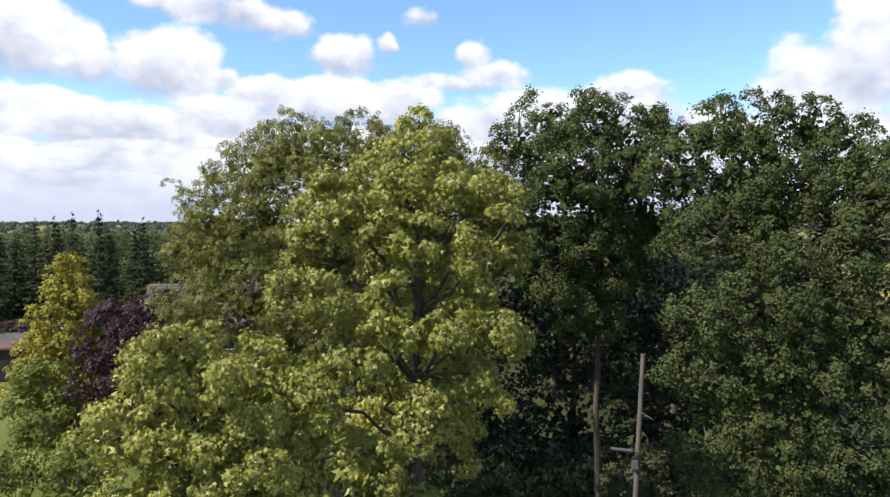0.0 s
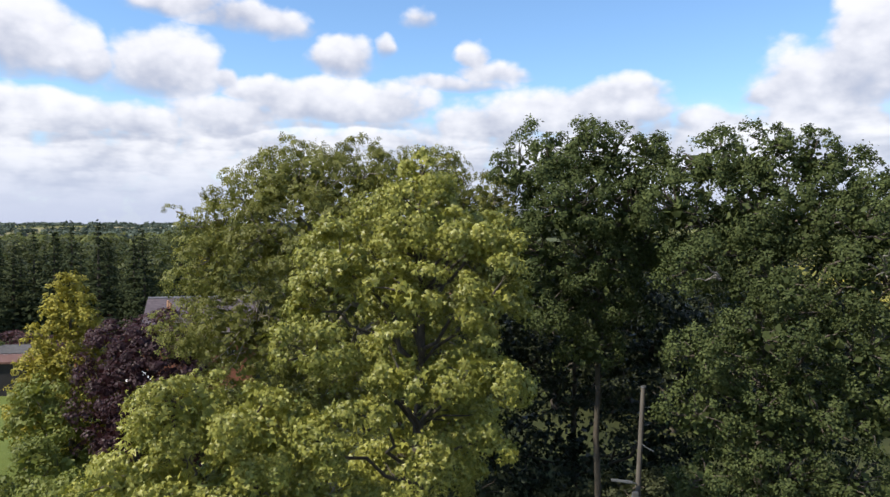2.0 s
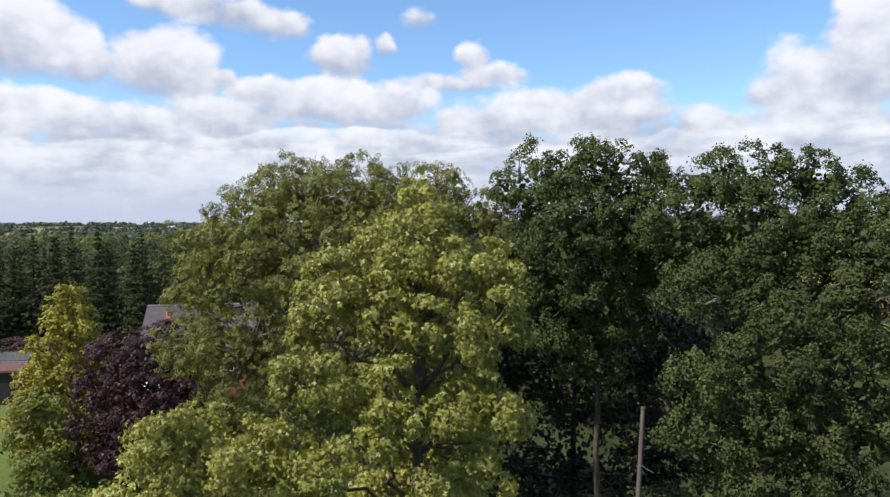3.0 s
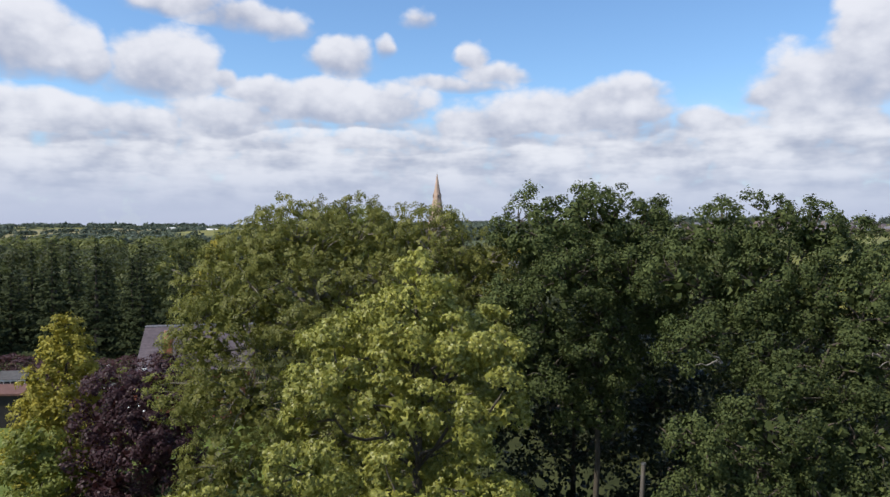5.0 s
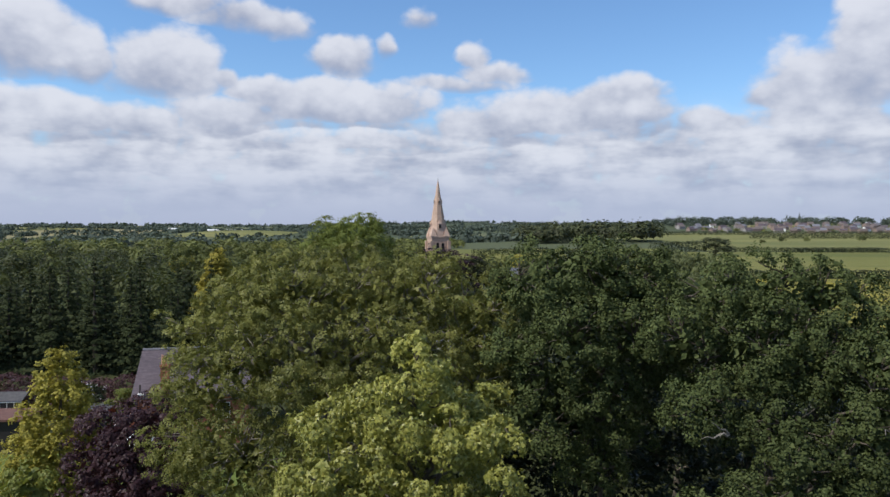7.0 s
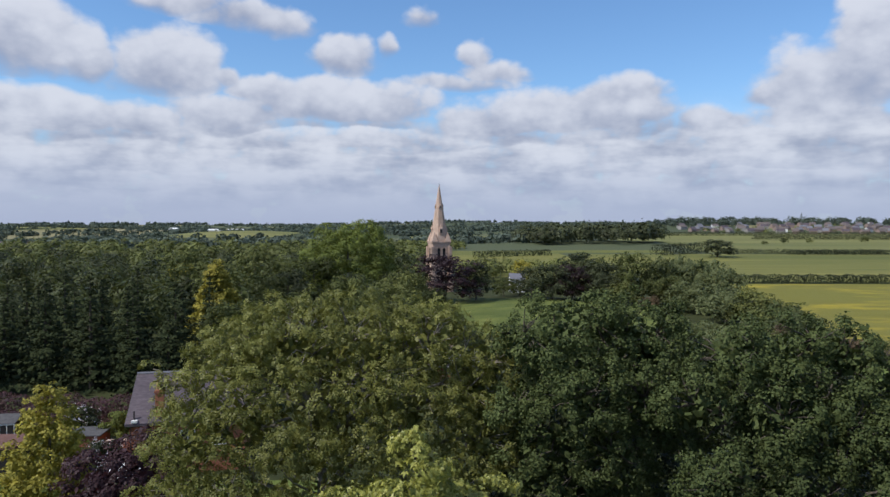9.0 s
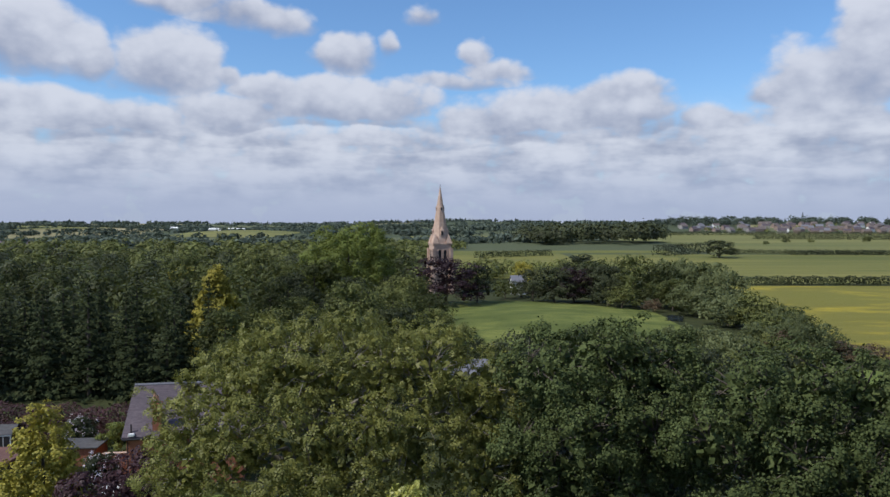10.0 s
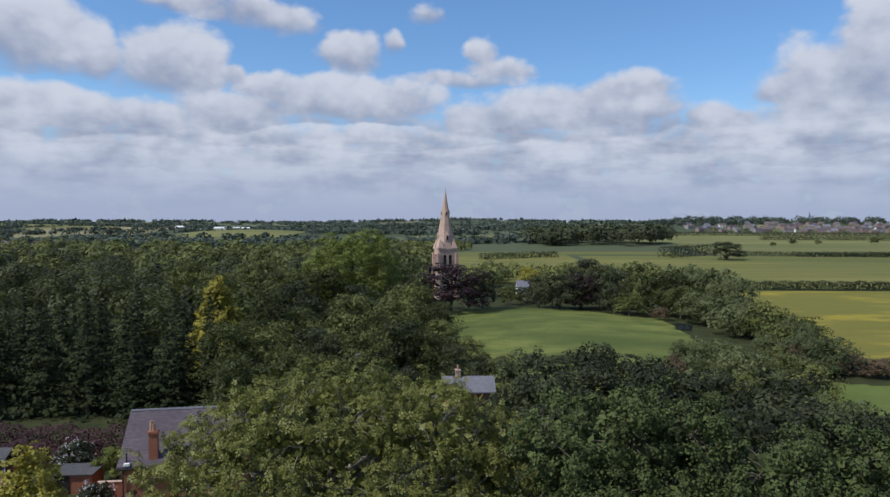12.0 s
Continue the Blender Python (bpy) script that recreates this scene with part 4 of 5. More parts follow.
plant((BROWN_A,), [(31.6, 104, 5.8, 4.8), (53.0, 182, 3.2, 5.0), (57.2, 122, 4.4, 5.7), (66.7, 122, 3.0, 10.4), (69.9, 118, 3.0, 7.3), (61.0, 120, 3.2, 6.5)])

# trees that fill the wood between the garden and the meadow, and behind the oaks
taken = [(x, y, w) for x, y, h, w in wood] + [(2.4, 93, 12)]


def fill_wood(n, x0, x1, y0, y1, h, w, keep):
    out, tries = [], 0
    while len(out) < n and tries < 4000:
        tries += 1
        x, y = rng.uniform(x0, x1), rng.uniform(y0, y1)
        q = w * rng.uniform(.75, 1.25)
        if keep(x, y) and all(math.hypot(x - a, y - b) > 0.36 * (q + c) for a, b, c in taken):
            taken.append((x, y, q))
            out.append((x, y, h * rng.uniform(.65, 1.2), q))
    return out


plant(WOODS, fill_wood(22, -32, -7, 88, 140, 9.5, 8, lambda x, y: x > -34 and y > 90))
plant(DARKS, fill_wood(10, -34, -8, 96, 170, 10.5, 9, lambda x, y: True))
plant(DARKS, fill_wood(9, -3, 34, 42, 70, 10, 8, lambda x, y: True))
plant(WOODS, fill_wood(10, 18, 46, 60, 100, 6.5, 7.5, lambda x, y: True))
plant(DARKS, [(9.0, 56, 12.6, 9), (15.5, 58, 12.8, 9), (21.5, 56, 12.2, 9), (27.5, 61, 11.6, 9), (33.5, 63, 9.5, 9), (9, 84, 10.4, 9), (15.5, 86, 10.8, 9), (21.5, 84, 10.2, 9), (13, 73, 11.6, 9), (20, 72, 11.8, 9), (27, 75, 10.2, 9)])
plant((WOOD_C,), [(0.2, 91.2, 2.3, 4.0), (4.6, 91.4, 2.3, 4.0)])
# along the stream
for _k in range(15):
    _t = (_k + 0.5) / 15
    _px, _py = np.interp(_t, [0, .3, .6, .8, 1], [56, 64, 68, 60, 46]), np.interp(_t, [0, .3, .6, .8, 1], [196, 172, 148, 126, 104])
    plant((WILLOW_A, WILLOW_B) if _k % 3 == 0 else WOODS, [(_px + rng.uniform(-4, 4), _py + rng.uniform(-3, 3), rng.uniform(6, 9.5) - 2.5 * _t, rng.uniform(7.5, 11))])
plant(WOODS, [(-3.2, 140, 9.4, 9.0), (-1.5, 126, 8.2, 7.5), (-7.5, 160, 11.5, 9.5), (-3.6, 90.5, 6.2, 5.0), (8.6, 93.5, 5.6, 5.0), (7.0, 100, 7.0, 5.5)])

SPRUCE_A = spruce("spruce_tree", 14, 6.2, LEAF_SPRUCE, "dark green spruce with drooping tiers of branches")
SPRUCE_B = spruce("spruce_tree", 14, 7.4, LEAF_SPRUCE, "broad dark green spruce with uneven drooping boughs", 21, 8)
spots = []
for j in range(5):
    for i in range(11):
        x, y = -94 + i * 5.9 + (j % 2) * 2.8 + rng.uniform(-1.2, 1.2), 93 + j * 7.5 + rng.uniform(-2, 2)
        if x < -31 - (y - 86) * 0.12:
            spots.append((x, y, rng.uniform(10.4, 15.4), rng.uniform(5.4, 7.6)))
spots.append((685, 1350, 24, 13))
plant((SPRUCE_A, SPRUCE_B), spots)


def golden_cypress(at_, h, w, label, fine=1.0):
    lobes, n = [], 54
    for i in range(n):
        t = (i + 0.5) / n
        a, r = i * 2.4, w * 0.42 * (1 - t) ** 0.72 * rng.uniform(0.75, 1.12)
        q = w * 0.15 * (1.2 - 0.65 * t)
        lobes.append((r * math.cos(a), r * math.sin(a), h * (0.05 + 0.91 * t), q, q, q * 1.3))
    f, c = crown(lobes, 2.0 / fine, 0.34 * fine, 30, 0.19 * fine, OVAL, -0.3, core=1.2 / fine, core_size=0.4 * fine)
    root = thing("golden_cypress", at_, 0, label, "conifer")
    part("trunk", tube([(0, 0, -0.3), (0, 0, h * 0.5), (0, 0, h * 0.95)], [0.2, 0.12, 0.03], 8), BARK, root)
    part("crown", f, LEAF_GOLD, root, "", "stuff")
    return root


golden_cypress((-24.2, 45.0, 0), 12.1, 8.0, "golden yellow-green cypress with a pointed crown in the garden")
golden_cypress((-37.6, 118.0, 0), 15.6, 11.5, "golden cypress standing among dark woodland trees", 2.0)


# ---- garden trees and shrubs ----
def garden_tree(name, spot, h, w, mat, label, leaf=0.2, group="garden shrubs", n=11, blossom=None):
    x, y = spot
    lobes = [(x, y, h * 0.5, w * 0.36, w * 0.36, h * 0.42)]
    for i in range(n):
        t = 0.14 + 0.74 * (i + 0.5) / n
        a, r = i * 2.4 + rng.uniform(-.4, .4), w * 0.33 * math.sin(math.pi * min(0.95, t * 0.74 + 0.22)) ** 0.7
        q = w * rng.uniform(0.17, 0.24)
        lobes.append((x + r * math.cos(a), y + r * math.sin(a), h * t, q, q, q))
    lobes.append((x, y, h * 0.86, w * 0.18, w * 0.18, h * 0.14))
    f, c = crown(lobes, 1.1, 0.5, 60, leaf, OVAL, 0.4, core=0.5, core_size=0.5)
    root = big_tree(name, (x, y, 0), (x, y, h * 0.7), 0.02 * h, lobes, f, c, mat, BARK, label, "tree" if h > 5 else "shrub", group, twig_every=6)
    if blossom:
        cc, oo = clump_centres(lobes, 2.2, -0.2)
        idx = np.repeat(np.arange(len(cc)), 7)
        v, ff = leaves(cc[idx] + 0.1 * oo[idx] + 0.09 * rng.normal(size=(len(idx), 3)), oo[idx] + 0.6 * rng.normal(size=(len(idx), 3)), np.full(len(idx), 0.14), OVAL, 0)
        part("blossom", (v - np.array([x, y, 0]), ff), blossom, root, "white and pink blossom", "stuff")
    return root


BLOSSOM = surface("pale_blossom", (0.62, 0.50, 0.55), (0.78, 0.74, 0.74), 5.0, 0.7)
LEAF_SHRUB = foliage("shrub_leaf", (0.12, 0.145, 0.032), (0.25, 0.255, 0.06), (0.26, 0.28, 0.04), 0.28, 0.5, 0.2)
garden_tree("plum_tree", (-17.4, 41.5), 9.6, 8.6, LEAF_COPPER, "purple-leaved plum tree beside the lawn", 0.19, "garden trees", 30)
garden_tree("garden_shrub", (-23.4, 40.6), 6.3, 5.4, LEAF_SHRUB, "bright green garden shrub below the golden cypress", 0.2)
garden_tree("garden_shrub", (-19.4, 32.5), 4.8, 4.6, LEAF_SHRUB, "bright green garden shrub at the lawn's edge", 0.17)
garden_tree("garden_shrub", (-15.6, 28.5), 4.6, 4.6, LEAF_SHRUB, "bright green garden shrub at the lawn's edge", 0.17)
garden_tree("garden_shrub", (-27.2, 36.5), 5.2, 4.8, LEAF_SHRUB, "green garden shrub on the lawn", 0.2)
garden_tree("garden_shrub", (-32.0, 71.0), 3.4, 3.6, LEAF_SHRUB, "green shrub beside the house", 0.22)
garden_tree("rhododendron", (-36.8, 73.0), 3.2, 3.6, LEAF_DARK, "rhododendron covered in white blossom", 0.2, blossom=BLOSSOM)
garden_tree("rhododendron", (-29.2, 61.6), 3.2, 3.6, LEAF_DARK, "rhododendron with pinkish white blossom beside the house", 0.2, blossom=BLOSSOM)
garden_tree("garden_shrub", (-48.0, 73.4), 2.8, 4.2, LEAF_SHRUB, "rounded green shrub before the copper hedge", 0.22)


# ---- house, cottage, church ----
def box(bm, x0, x1, y0, y1, z0, z1):
    return bmesh.ops.create_cube(bm, size=1, matrix=Matrix.Translation(((x0 + x1) / 2, (y0 + y1) / 2, (z0 + z1) / 2)) @ Matrix.Diagonal((x1 - x0, y1 - y0, z1 - z0, 1)))


def gable_walls(w, d, eave, ridge):
    """Four walls with pointed gables at both ends, as one closed shell."""
    v = [(0, 0, -.3), (w, 0, -.3), (w, d, -.3), (0, d, -.3), (0, 0, eave), (w, 0, eave), (w, d, eave), (0, d, eave), (0, d / 2, ridge), (w, d / 2, ridge)]
    return v, [(0, 1, 5, 4), (1, 2, 6, 9, 5), (2, 3, 7, 6), (3, 0, 4, 8, 7), (3, 2, 1, 0), (4, 5, 9, 8), (8, 9, 6, 7)]


def slope(w, d, eave, ridge, side, over=0.3, thick=0.16):
    """One roof slope with thickness and overhang."""
    run = d / 2
    k = (ridge - eave) / run
    ya, yb = (-over, run) if side < 0 else (d + over, run)
    za, zb = eave - k * over + 0.05, ridge + 0.05
    v = [(-over, ya, za), (w + over, ya, za), (w + over, yb, zb), (-over, yb, zb)]
    v += [(x, y, z + thick) for x, y, z in v]
    f = [(0, 1, 2, 3), (7, 6, 5, 4), (0, 4, 5, 1), (1, 5, 6, 2), (2, 6, 7, 3), (3, 7, 4, 0)]
    return v, f


def house(name, at_, turn, w, d, eave, ridge, wall, roof, label, chimneys=(), openings=(), category="house", group="", stack=None):
    root = thing(name, at_, turn, label, category, group)
    part("wall", gable_walls(w, d, eave, ridge), wall, root)
    for s in (-1, 1):
        part("roof_slope", slope(w, d, eave, ridge, s), roof, root)
    for cx, cy, z0, z1 in chimneys:
        bm = bmesh.new()
        box(bm, cx - .35, cx + .35, cy - .3, cy + .3, z0, z1)
        box(bm, cx - .42, cx + .42, cy - .37, cy + .37, z1 - .22, z1 - .06)
        ch = part("chimney", bm, stack or BRICK, root, "buff chimney stack" if stack else "red brick chimney stack")
        bm = bmesh.new()
        bmesh.ops.create_cone(bm, cap_ends=True, segments=12, radius1=0.16, radius2=0.12, depth=0.6, matrix=Matrix.Translation((cx, cy, z1 + .3)))
        part("chimney_pot", bm, TERRACOTTA, ch, "terracotta chimney pot")
    for ox, oz, ow, oh in openings:
        bm = bmesh.new()
        box(bm, ox, ox + ow, -0.04, 0.05, oz, oz + oh)
        win = part("window", bm, DARK, root, "dark window pane")
        bm = bmesh.new()
        for b in ((ox - .06, ox, oz - .06, oz + oh + .06), (ox + ow, ox + ow + .06, oz - .06, oz + oh + .06), (ox, ox + ow, oz - .06, oz), (ox, ox + ow, oz + oh, oz + oh + .06), (ox + ow / 2 - .03, ox + ow / 2 + .03, oz, oz + oh)):
            box(bm, b[0], b[1], -0.07, 0.02, b[2], b[3])
        part("window_frame", bm, WHITE, win, "white painted window frame")
    return root


_h = house("brick_house", (-27.0, 62.0, 0), 12, 9.5, 9.6, 4.6, 7.75, BRICK, SLATE, "red brick house with a grey slate roof and chimney",
      chimneys=[(2.4, 0.5, 4.4, 7.3)], openings=[(4.2, 2.4, 1.1, 1.3), (6.8, 2.4, 1.1, 1.3)])
bm_ = bmesh.new()
bmesh.ops.create_cone(bm_, cap_ends=True, segments=6, radius1=0.14, radius2=0.14, depth=10.1, matrix=Matrix.Translation((4.75, 4.8, 7.93)) @ Matrix.Rotation(math.pi / 2, 4, "Y"))
part("ridge", bm_, SLATE_PALE, _h, "pale ridge tiles")
part("gutter", tube([(-.3, -.36, 4.42), (4.7, -.36, 4.42), (9.8, -.36, 4.42)], [.07, .07, .07], 8), DARK, _h, "dark gutter")
part("downpipe", tube([(.12, -.1, 4.4), (.12, -.1, 2), (.12, -.1, 0)], [.05, .05, .05], 8), DARK, _h, "dark downpipe")
part("flue", tube([(.35, .15, 4.7), (.35, .15, 5.6)], [.06, .06], 8), DARK, _h, "black flue pipe")
for _g in (-.32, 9.66):
    for _sd in (-1, 1):
        part("bargeboard", tube([(_g, 4.8 + _sd * 5.05, 4.45), (_g, 4.8 + _sd * 2.5, 6.12), (_g, 4.8, 7.78)], [.07, .07, .07], 4), LEAD, _h, "grey bargeboard")
bm_ = bmesh.new()
bmesh.ops.create_cube(bm_, size=1, matrix=Matrix.Translation((.45, -.2, 4.78)) @ Matrix.Diagonal((.5, .35, .22, 1)))
bmesh.ops.bevel(bm_, geom=bm_.edges[:], offset=.03, segments=2, affect="EDGES")
part("vent_cowl", bm_, WHITE, _h, "small white vent at the eaves")
bm_ = bmesh.new()
bmesh.ops.create_cone(bm_, cap_ends=True, segments=12, radius1=0.15, radius2=0.11, depth=0.8, matrix=Matrix.Translation((2.22, 0.5, 7.7)))
part("chimney_pot", bm_, TERRACOTTA, _h, "tall terracotta chimney pot")
house("cottage", (-0.7, 95.0, 0), 3, 6.2, 4.4, 2.9, 4.3, BRICK, SLATE_PALE, "small cottage with a pale slate roof among trees", chimneys=[(1.7, 2.2, 3.8, 5.4)], stack=STONE)
house("white_house", (21.6, 231.0, 0), 5, 4.6, 4.4, 4.2, 6.0, WHITE, SLATE_PALE, "pale house with a light grey roof near the church")


def block(name, bounds, mat, parent, label="", bevel=0.02):
    bm = bmesh.new()
    box(bm, *bounds)
    if bevel:
        bmesh.ops.bevel(bm, geom=bm.edges[:], offset=bevel, segments=1, affect="EDGES")
    return part(name, bm, mat, parent, label)


# garage with a flat roof, garden wall, greenhouse, shed
_r = thing("garage", (-35.9, 67.5, 0), 6, "brick garage with a flat grey felt roof", "garage")
block("wall", (0, 3.4, 0, 2.8, -.2, 1.75), BRICK, _r)
block("roof", (-.2, 3.6, -.2, 3.0, 1.75, 1.87), LEAD, _r, "flat grey felt roof")
block("garage_door", (0.2, 1.5, -.05, 0.02, 0, 1.68), DARK, _r, "dark garage door")
_r = thing("garden_wall", (-30.2, 64.4, 0), 8, "low red brick garden wall with a stone coping", "wall")
block("brickwork", (0, 3.6, 0, .23, -.2, 2.3), BRICK, _r)
block("coping", (-.05, 3.65, -.05, .28, 2.3, 2.4), STONE, _r, "pale stone coping")
_r = thing("greenhouse", (-47.2, 71.5, 0), 6, "white-framed garden greenhouse with a grey roof", "greenhouse")
block("base_wall", (0, 4.2, 0, 3.0, -.1, .4), BRICK, _r)
for _i in range(7):
    block("mullion", (_i * .69, _i * .69 + .07, -.03, .05, .4, 1.6), WHITE, _r)
    block("mullion", (_i * .69, _i * .69 + .07, 2.95, 3.03, .4, 1.6), WHITE, _r)
for _i in range(6):
    block("pane", (_i * .69 + .07, _i * .69 + .69, .0, .02, .4, 1.56), DARK, _r, "dark glass pane", 0)
block("eaves_beam", (-.05, 4.25, -.06, .08, 1.6, 1.7), WHITE, _r)
block("eaves_beam", (-.05, 4.25, 2.92, 3.06, 1.6, 1.7), WHITE, _r)
for _s in (-1, 1):
    part("roof_slope", slope(4.2, 3.0, 1.7, 2.3, _s, 0.08, 0.06), LEAD, _r)
_r = thing("garden_shed", (-42.2, 60.0, 0), 4, "garden shed with a low felt roof, walls near-black for the shadow under it", "shed")
# near-black wall: the shadow under the roof put into its colour
block("wall", (0, 6.2, 0, 3.4, -.1, 2.9), DARK, _r)
block("roof", (-.2, 6.4, -.3, 3.7, 2.9, 3.1), TILE_RED, _r, "reddish flat roof")
_r = thing("garden_parasol", (-24.6, 56.2, 0), 0, "large cream garden parasol beside the house", "parasol")
part("pole", tube([(0, 0, 0), (0, 0, 3.2)], [.03, .03], 8), POLE_WOOD, _r)
_bm = bmesh.new()
bmesh.ops.create_cone(_bm, cap_ends=False, segments=8, radius1=1.6, radius2=0.04, depth=0.7, matrix=Matrix.Translation((0, 0, 2.85)))
bmesh.ops.solidify(_bm, geom=_bm.faces[:], thickness=0.02)
part("canopy", _bm, WHITE, _r, "cream canvas canopy")
_r = thing("street_lamp", (-11.8, 92.0, 0), 0, "slim grey street lamp among the trees", "street lamp")
part("post", tube([(0, 0, -.1), (0, 0, 4), (0, 0, 8.2)], [.08, .06, .05], 8), GREY_METAL, _r)
block("lantern", (-.12, .45, -.12, .12, 8.2, 8.36), GREY_METAL, _r, "grey lantern head")


def church(at_, turn):
    """Square tower with paired bell openings and corner buttresses, and an octagonal broach spire."""
    root = thing("church", at_, turn, "limestone church tower with a tall broach spire", "church")
    w, h = 3.0, 16.8
    bm = bmesh.new()
    box(bm, -w, w, -w, w, -.5, h - .5)
    part("tower", bm, STONE, root)
    for z in (5.5, 10.2, h - .5):
        bm = bmesh.new()
        box(bm, -w - .18, w + .18, -w - .18, w + .18, z - .2, z + .3)
        part("string_course", bm, STONE, root)
    for sx in (-1, 1):
        for sy in (-1, 1):
            bm = bmesh.new()
            for k, (e, top) in enumerate(((0.9, 6.0), (0.68, 11.0), (0.45, 15.0))):
                box(bm, sx * w - .55, sx * w + .55, sy * w - e, sy * w + e, -.5, top)
                box(bm, sx * w - e, sx * w + e, sy * w - .55, sy * w + .55, -.5, top - .02)
            part("buttress", bm, STONE, root)
            bm = bmesh.new()
            bmesh.ops.create_cone(bm, cap_ends=True, segments=4, radius1=1.5, radius2=0.05, depth=3.2,
                                  matrix=Matrix.Translation((sx * (w - .75), sy * (w - .75), h + 1.4)) @ Matrix.Rotation(math.pi / 4, 4, "Z"))
            part("broach", bm, STONE, root)
    for a in range(4):
        turn_m = Matrix.Rotation(a * math.pi / 2, 4, "Z")
        for sx in (-1, 1):
            bm = bmesh.new()
            box(bm, sx * .88 - .5, sx * .88 + .5, -w - .06, -w + .3, 10.9, 14.0)
            bmesh.ops.create_cone(bm, cap_ends=True, segments=16, radius1=0.5, radius2=0.5, depth=.36, matrix=Matrix.Translation((sx * .88, -w + .12, 14.0)) @ Matrix.Rotation(math.pi / 2, 4, "X"))
            bm.transform(turn_m)
            op = part("bell_opening", bm, DARK, root, "dark louvred bell opening")
            bm = bmesh.new()
            box(bm, sx * .88 - .72, sx * .88 - .5, -w - .16, -w + .1, 10.7, 14.0)
            box(bm, sx * .88 + .5, sx * .88 + .72, -w - .16, -w + .1, 10.7, 14.0)
            box(bm, sx * .88 - .72, sx * .88 + .72, -w - .2, -w + .1, 10.4, 10.9)
            for i in range(9):
                t = math.pi * (i + .5) / 9
                bmesh.ops.create_cube(bm, size=1, matrix=Matrix.Translation((sx * .88 + .61 * math.cos(t), -w - .03, 14 + .61 * math.sin(t))) @ Matrix.Rotation(-t, 4, "Y") @ Matrix.Diagonal((.22, .26, .24, 1)))
            bm.transform(turn_m)
            part("stone_surround", bm, STONE, op)
    bm = bmesh.new()
    bmesh.ops.create_cone(bm, cap_ends=True, segments=8, radius1=w * 1.04, radius2=0.12, depth=18.8, matrix=Matrix.Translation((0, 0, h + 9.1)) @ Matrix.Rotation(math.pi / 8, 4, "Z"))
    part("spire", bm, STONE, root)
    for tier, (z, s) in enumerate(((h + 3.2, 1.0), (h + 11.2, 0.6))):
        for a in range(4):
            r = w * 0.94 * (1 - (z - h) / 19.6)
            bm = bmesh.new()
            box(bm, -.55 * s, .55 * s, -r - .35 * s, -r + .9 * s, z - .9 * s, z + .9 * s)
            bmesh.ops.create_cone(bm, cap_ends=True, segments=4, radius1=.85 * s, radius2=0.02, depth=1.5 * s, matrix=Matrix.Translation((0, -r + .2 * s, z + 1.6 * s)) @ Matrix.Rotation(math.pi / 4, 4, "Z"))
            bm.transform(Matrix.Rotation(a * math.pi / 2, 4, "Z"))
            lu = part("lucarne", bm, STONE, root, "gabled spire light")
            bm = bmesh.new()
            box(bm, -.28 * s, .28 * s, -r - .40 * s, -r - .2 * s, z - .6 * s, z + .6 * s)
            bm.transform(Matrix.Rotation(a * math.pi / 2, 4, "Z"))
            part("lucarne_opening", bm, DARK, lu)
    part("finial", tube([(0, 0, h + 18.3), (0, 0, h + 19.4)], [.09, .03], 8), LEAD, root)


church((-2.0, 236.0, 0), 16)


# ---- village on the hill ----
def farms():
    """Pale farm sheds near the skyline and the roofs of a far hamlet in the valley."""
    for x, y, w in ((-508, 1500, 26), (-470, 1512, 34), (-560, 1420, 16)):
        house("farm_shed", (x, y, float(height(x, y)) - .3), 4, w, 14, 4.5, 7.0, WHITE, WHITE, "long low white farm shed on a far slope", category="shed", group="far farm sheds")
    for i in range(12):
        x, y = -425 + (i % 6) * 15 + rng.uniform(-3, 3), 590 + (i // 6) * 26 + rng.uniform(-5, 5)
        house("hamlet_house", (x, y, float(height(x, y)) - .3), float(rng.uniform(-30, 30)), 7, 6, 4.0, 6.2, RENDER_GREY, SLATE, "small grey house among far valley trees", group="hamlet houses")


farms()


def village():
    walls = [BRICK_DULL, RENDER_GREY, BRICK_DULL, RENDER_GREY, BRICK_DULL, BRICK_DULL, WHITE]
    roofs = [TILE_BROWN, SLATE, TILE_BROWN, SLATE_PALE]
    for i in range(84):
        row = i % 6
        x = 385 + (i // 6) * 27 + row * 5 + rng.uniform(-7, 7)
        y = 1065 + row * 36 + rng.uniform(-9, 9) + max(0, 470 - x) * 0.3
        if row > 3 and x < 520:
            continue
        mat = walls[int(rng.integers(7))]
        house("village_house", (x, y, float(height(x, y)) - .4), float(rng.uniform(-30, 30)), rng.uniform(8, 13), 8, rng.uniform(4.6, 5.4), rng.uniform(7.6, 8.8),
              mat, roofs[int(rng.integers(4))], ("white rendered" if mat is WHITE else "dull brick" if mat is BRICK_DULL else "grey rendered") + " village house with a pitched roof", group="village houses")


village()


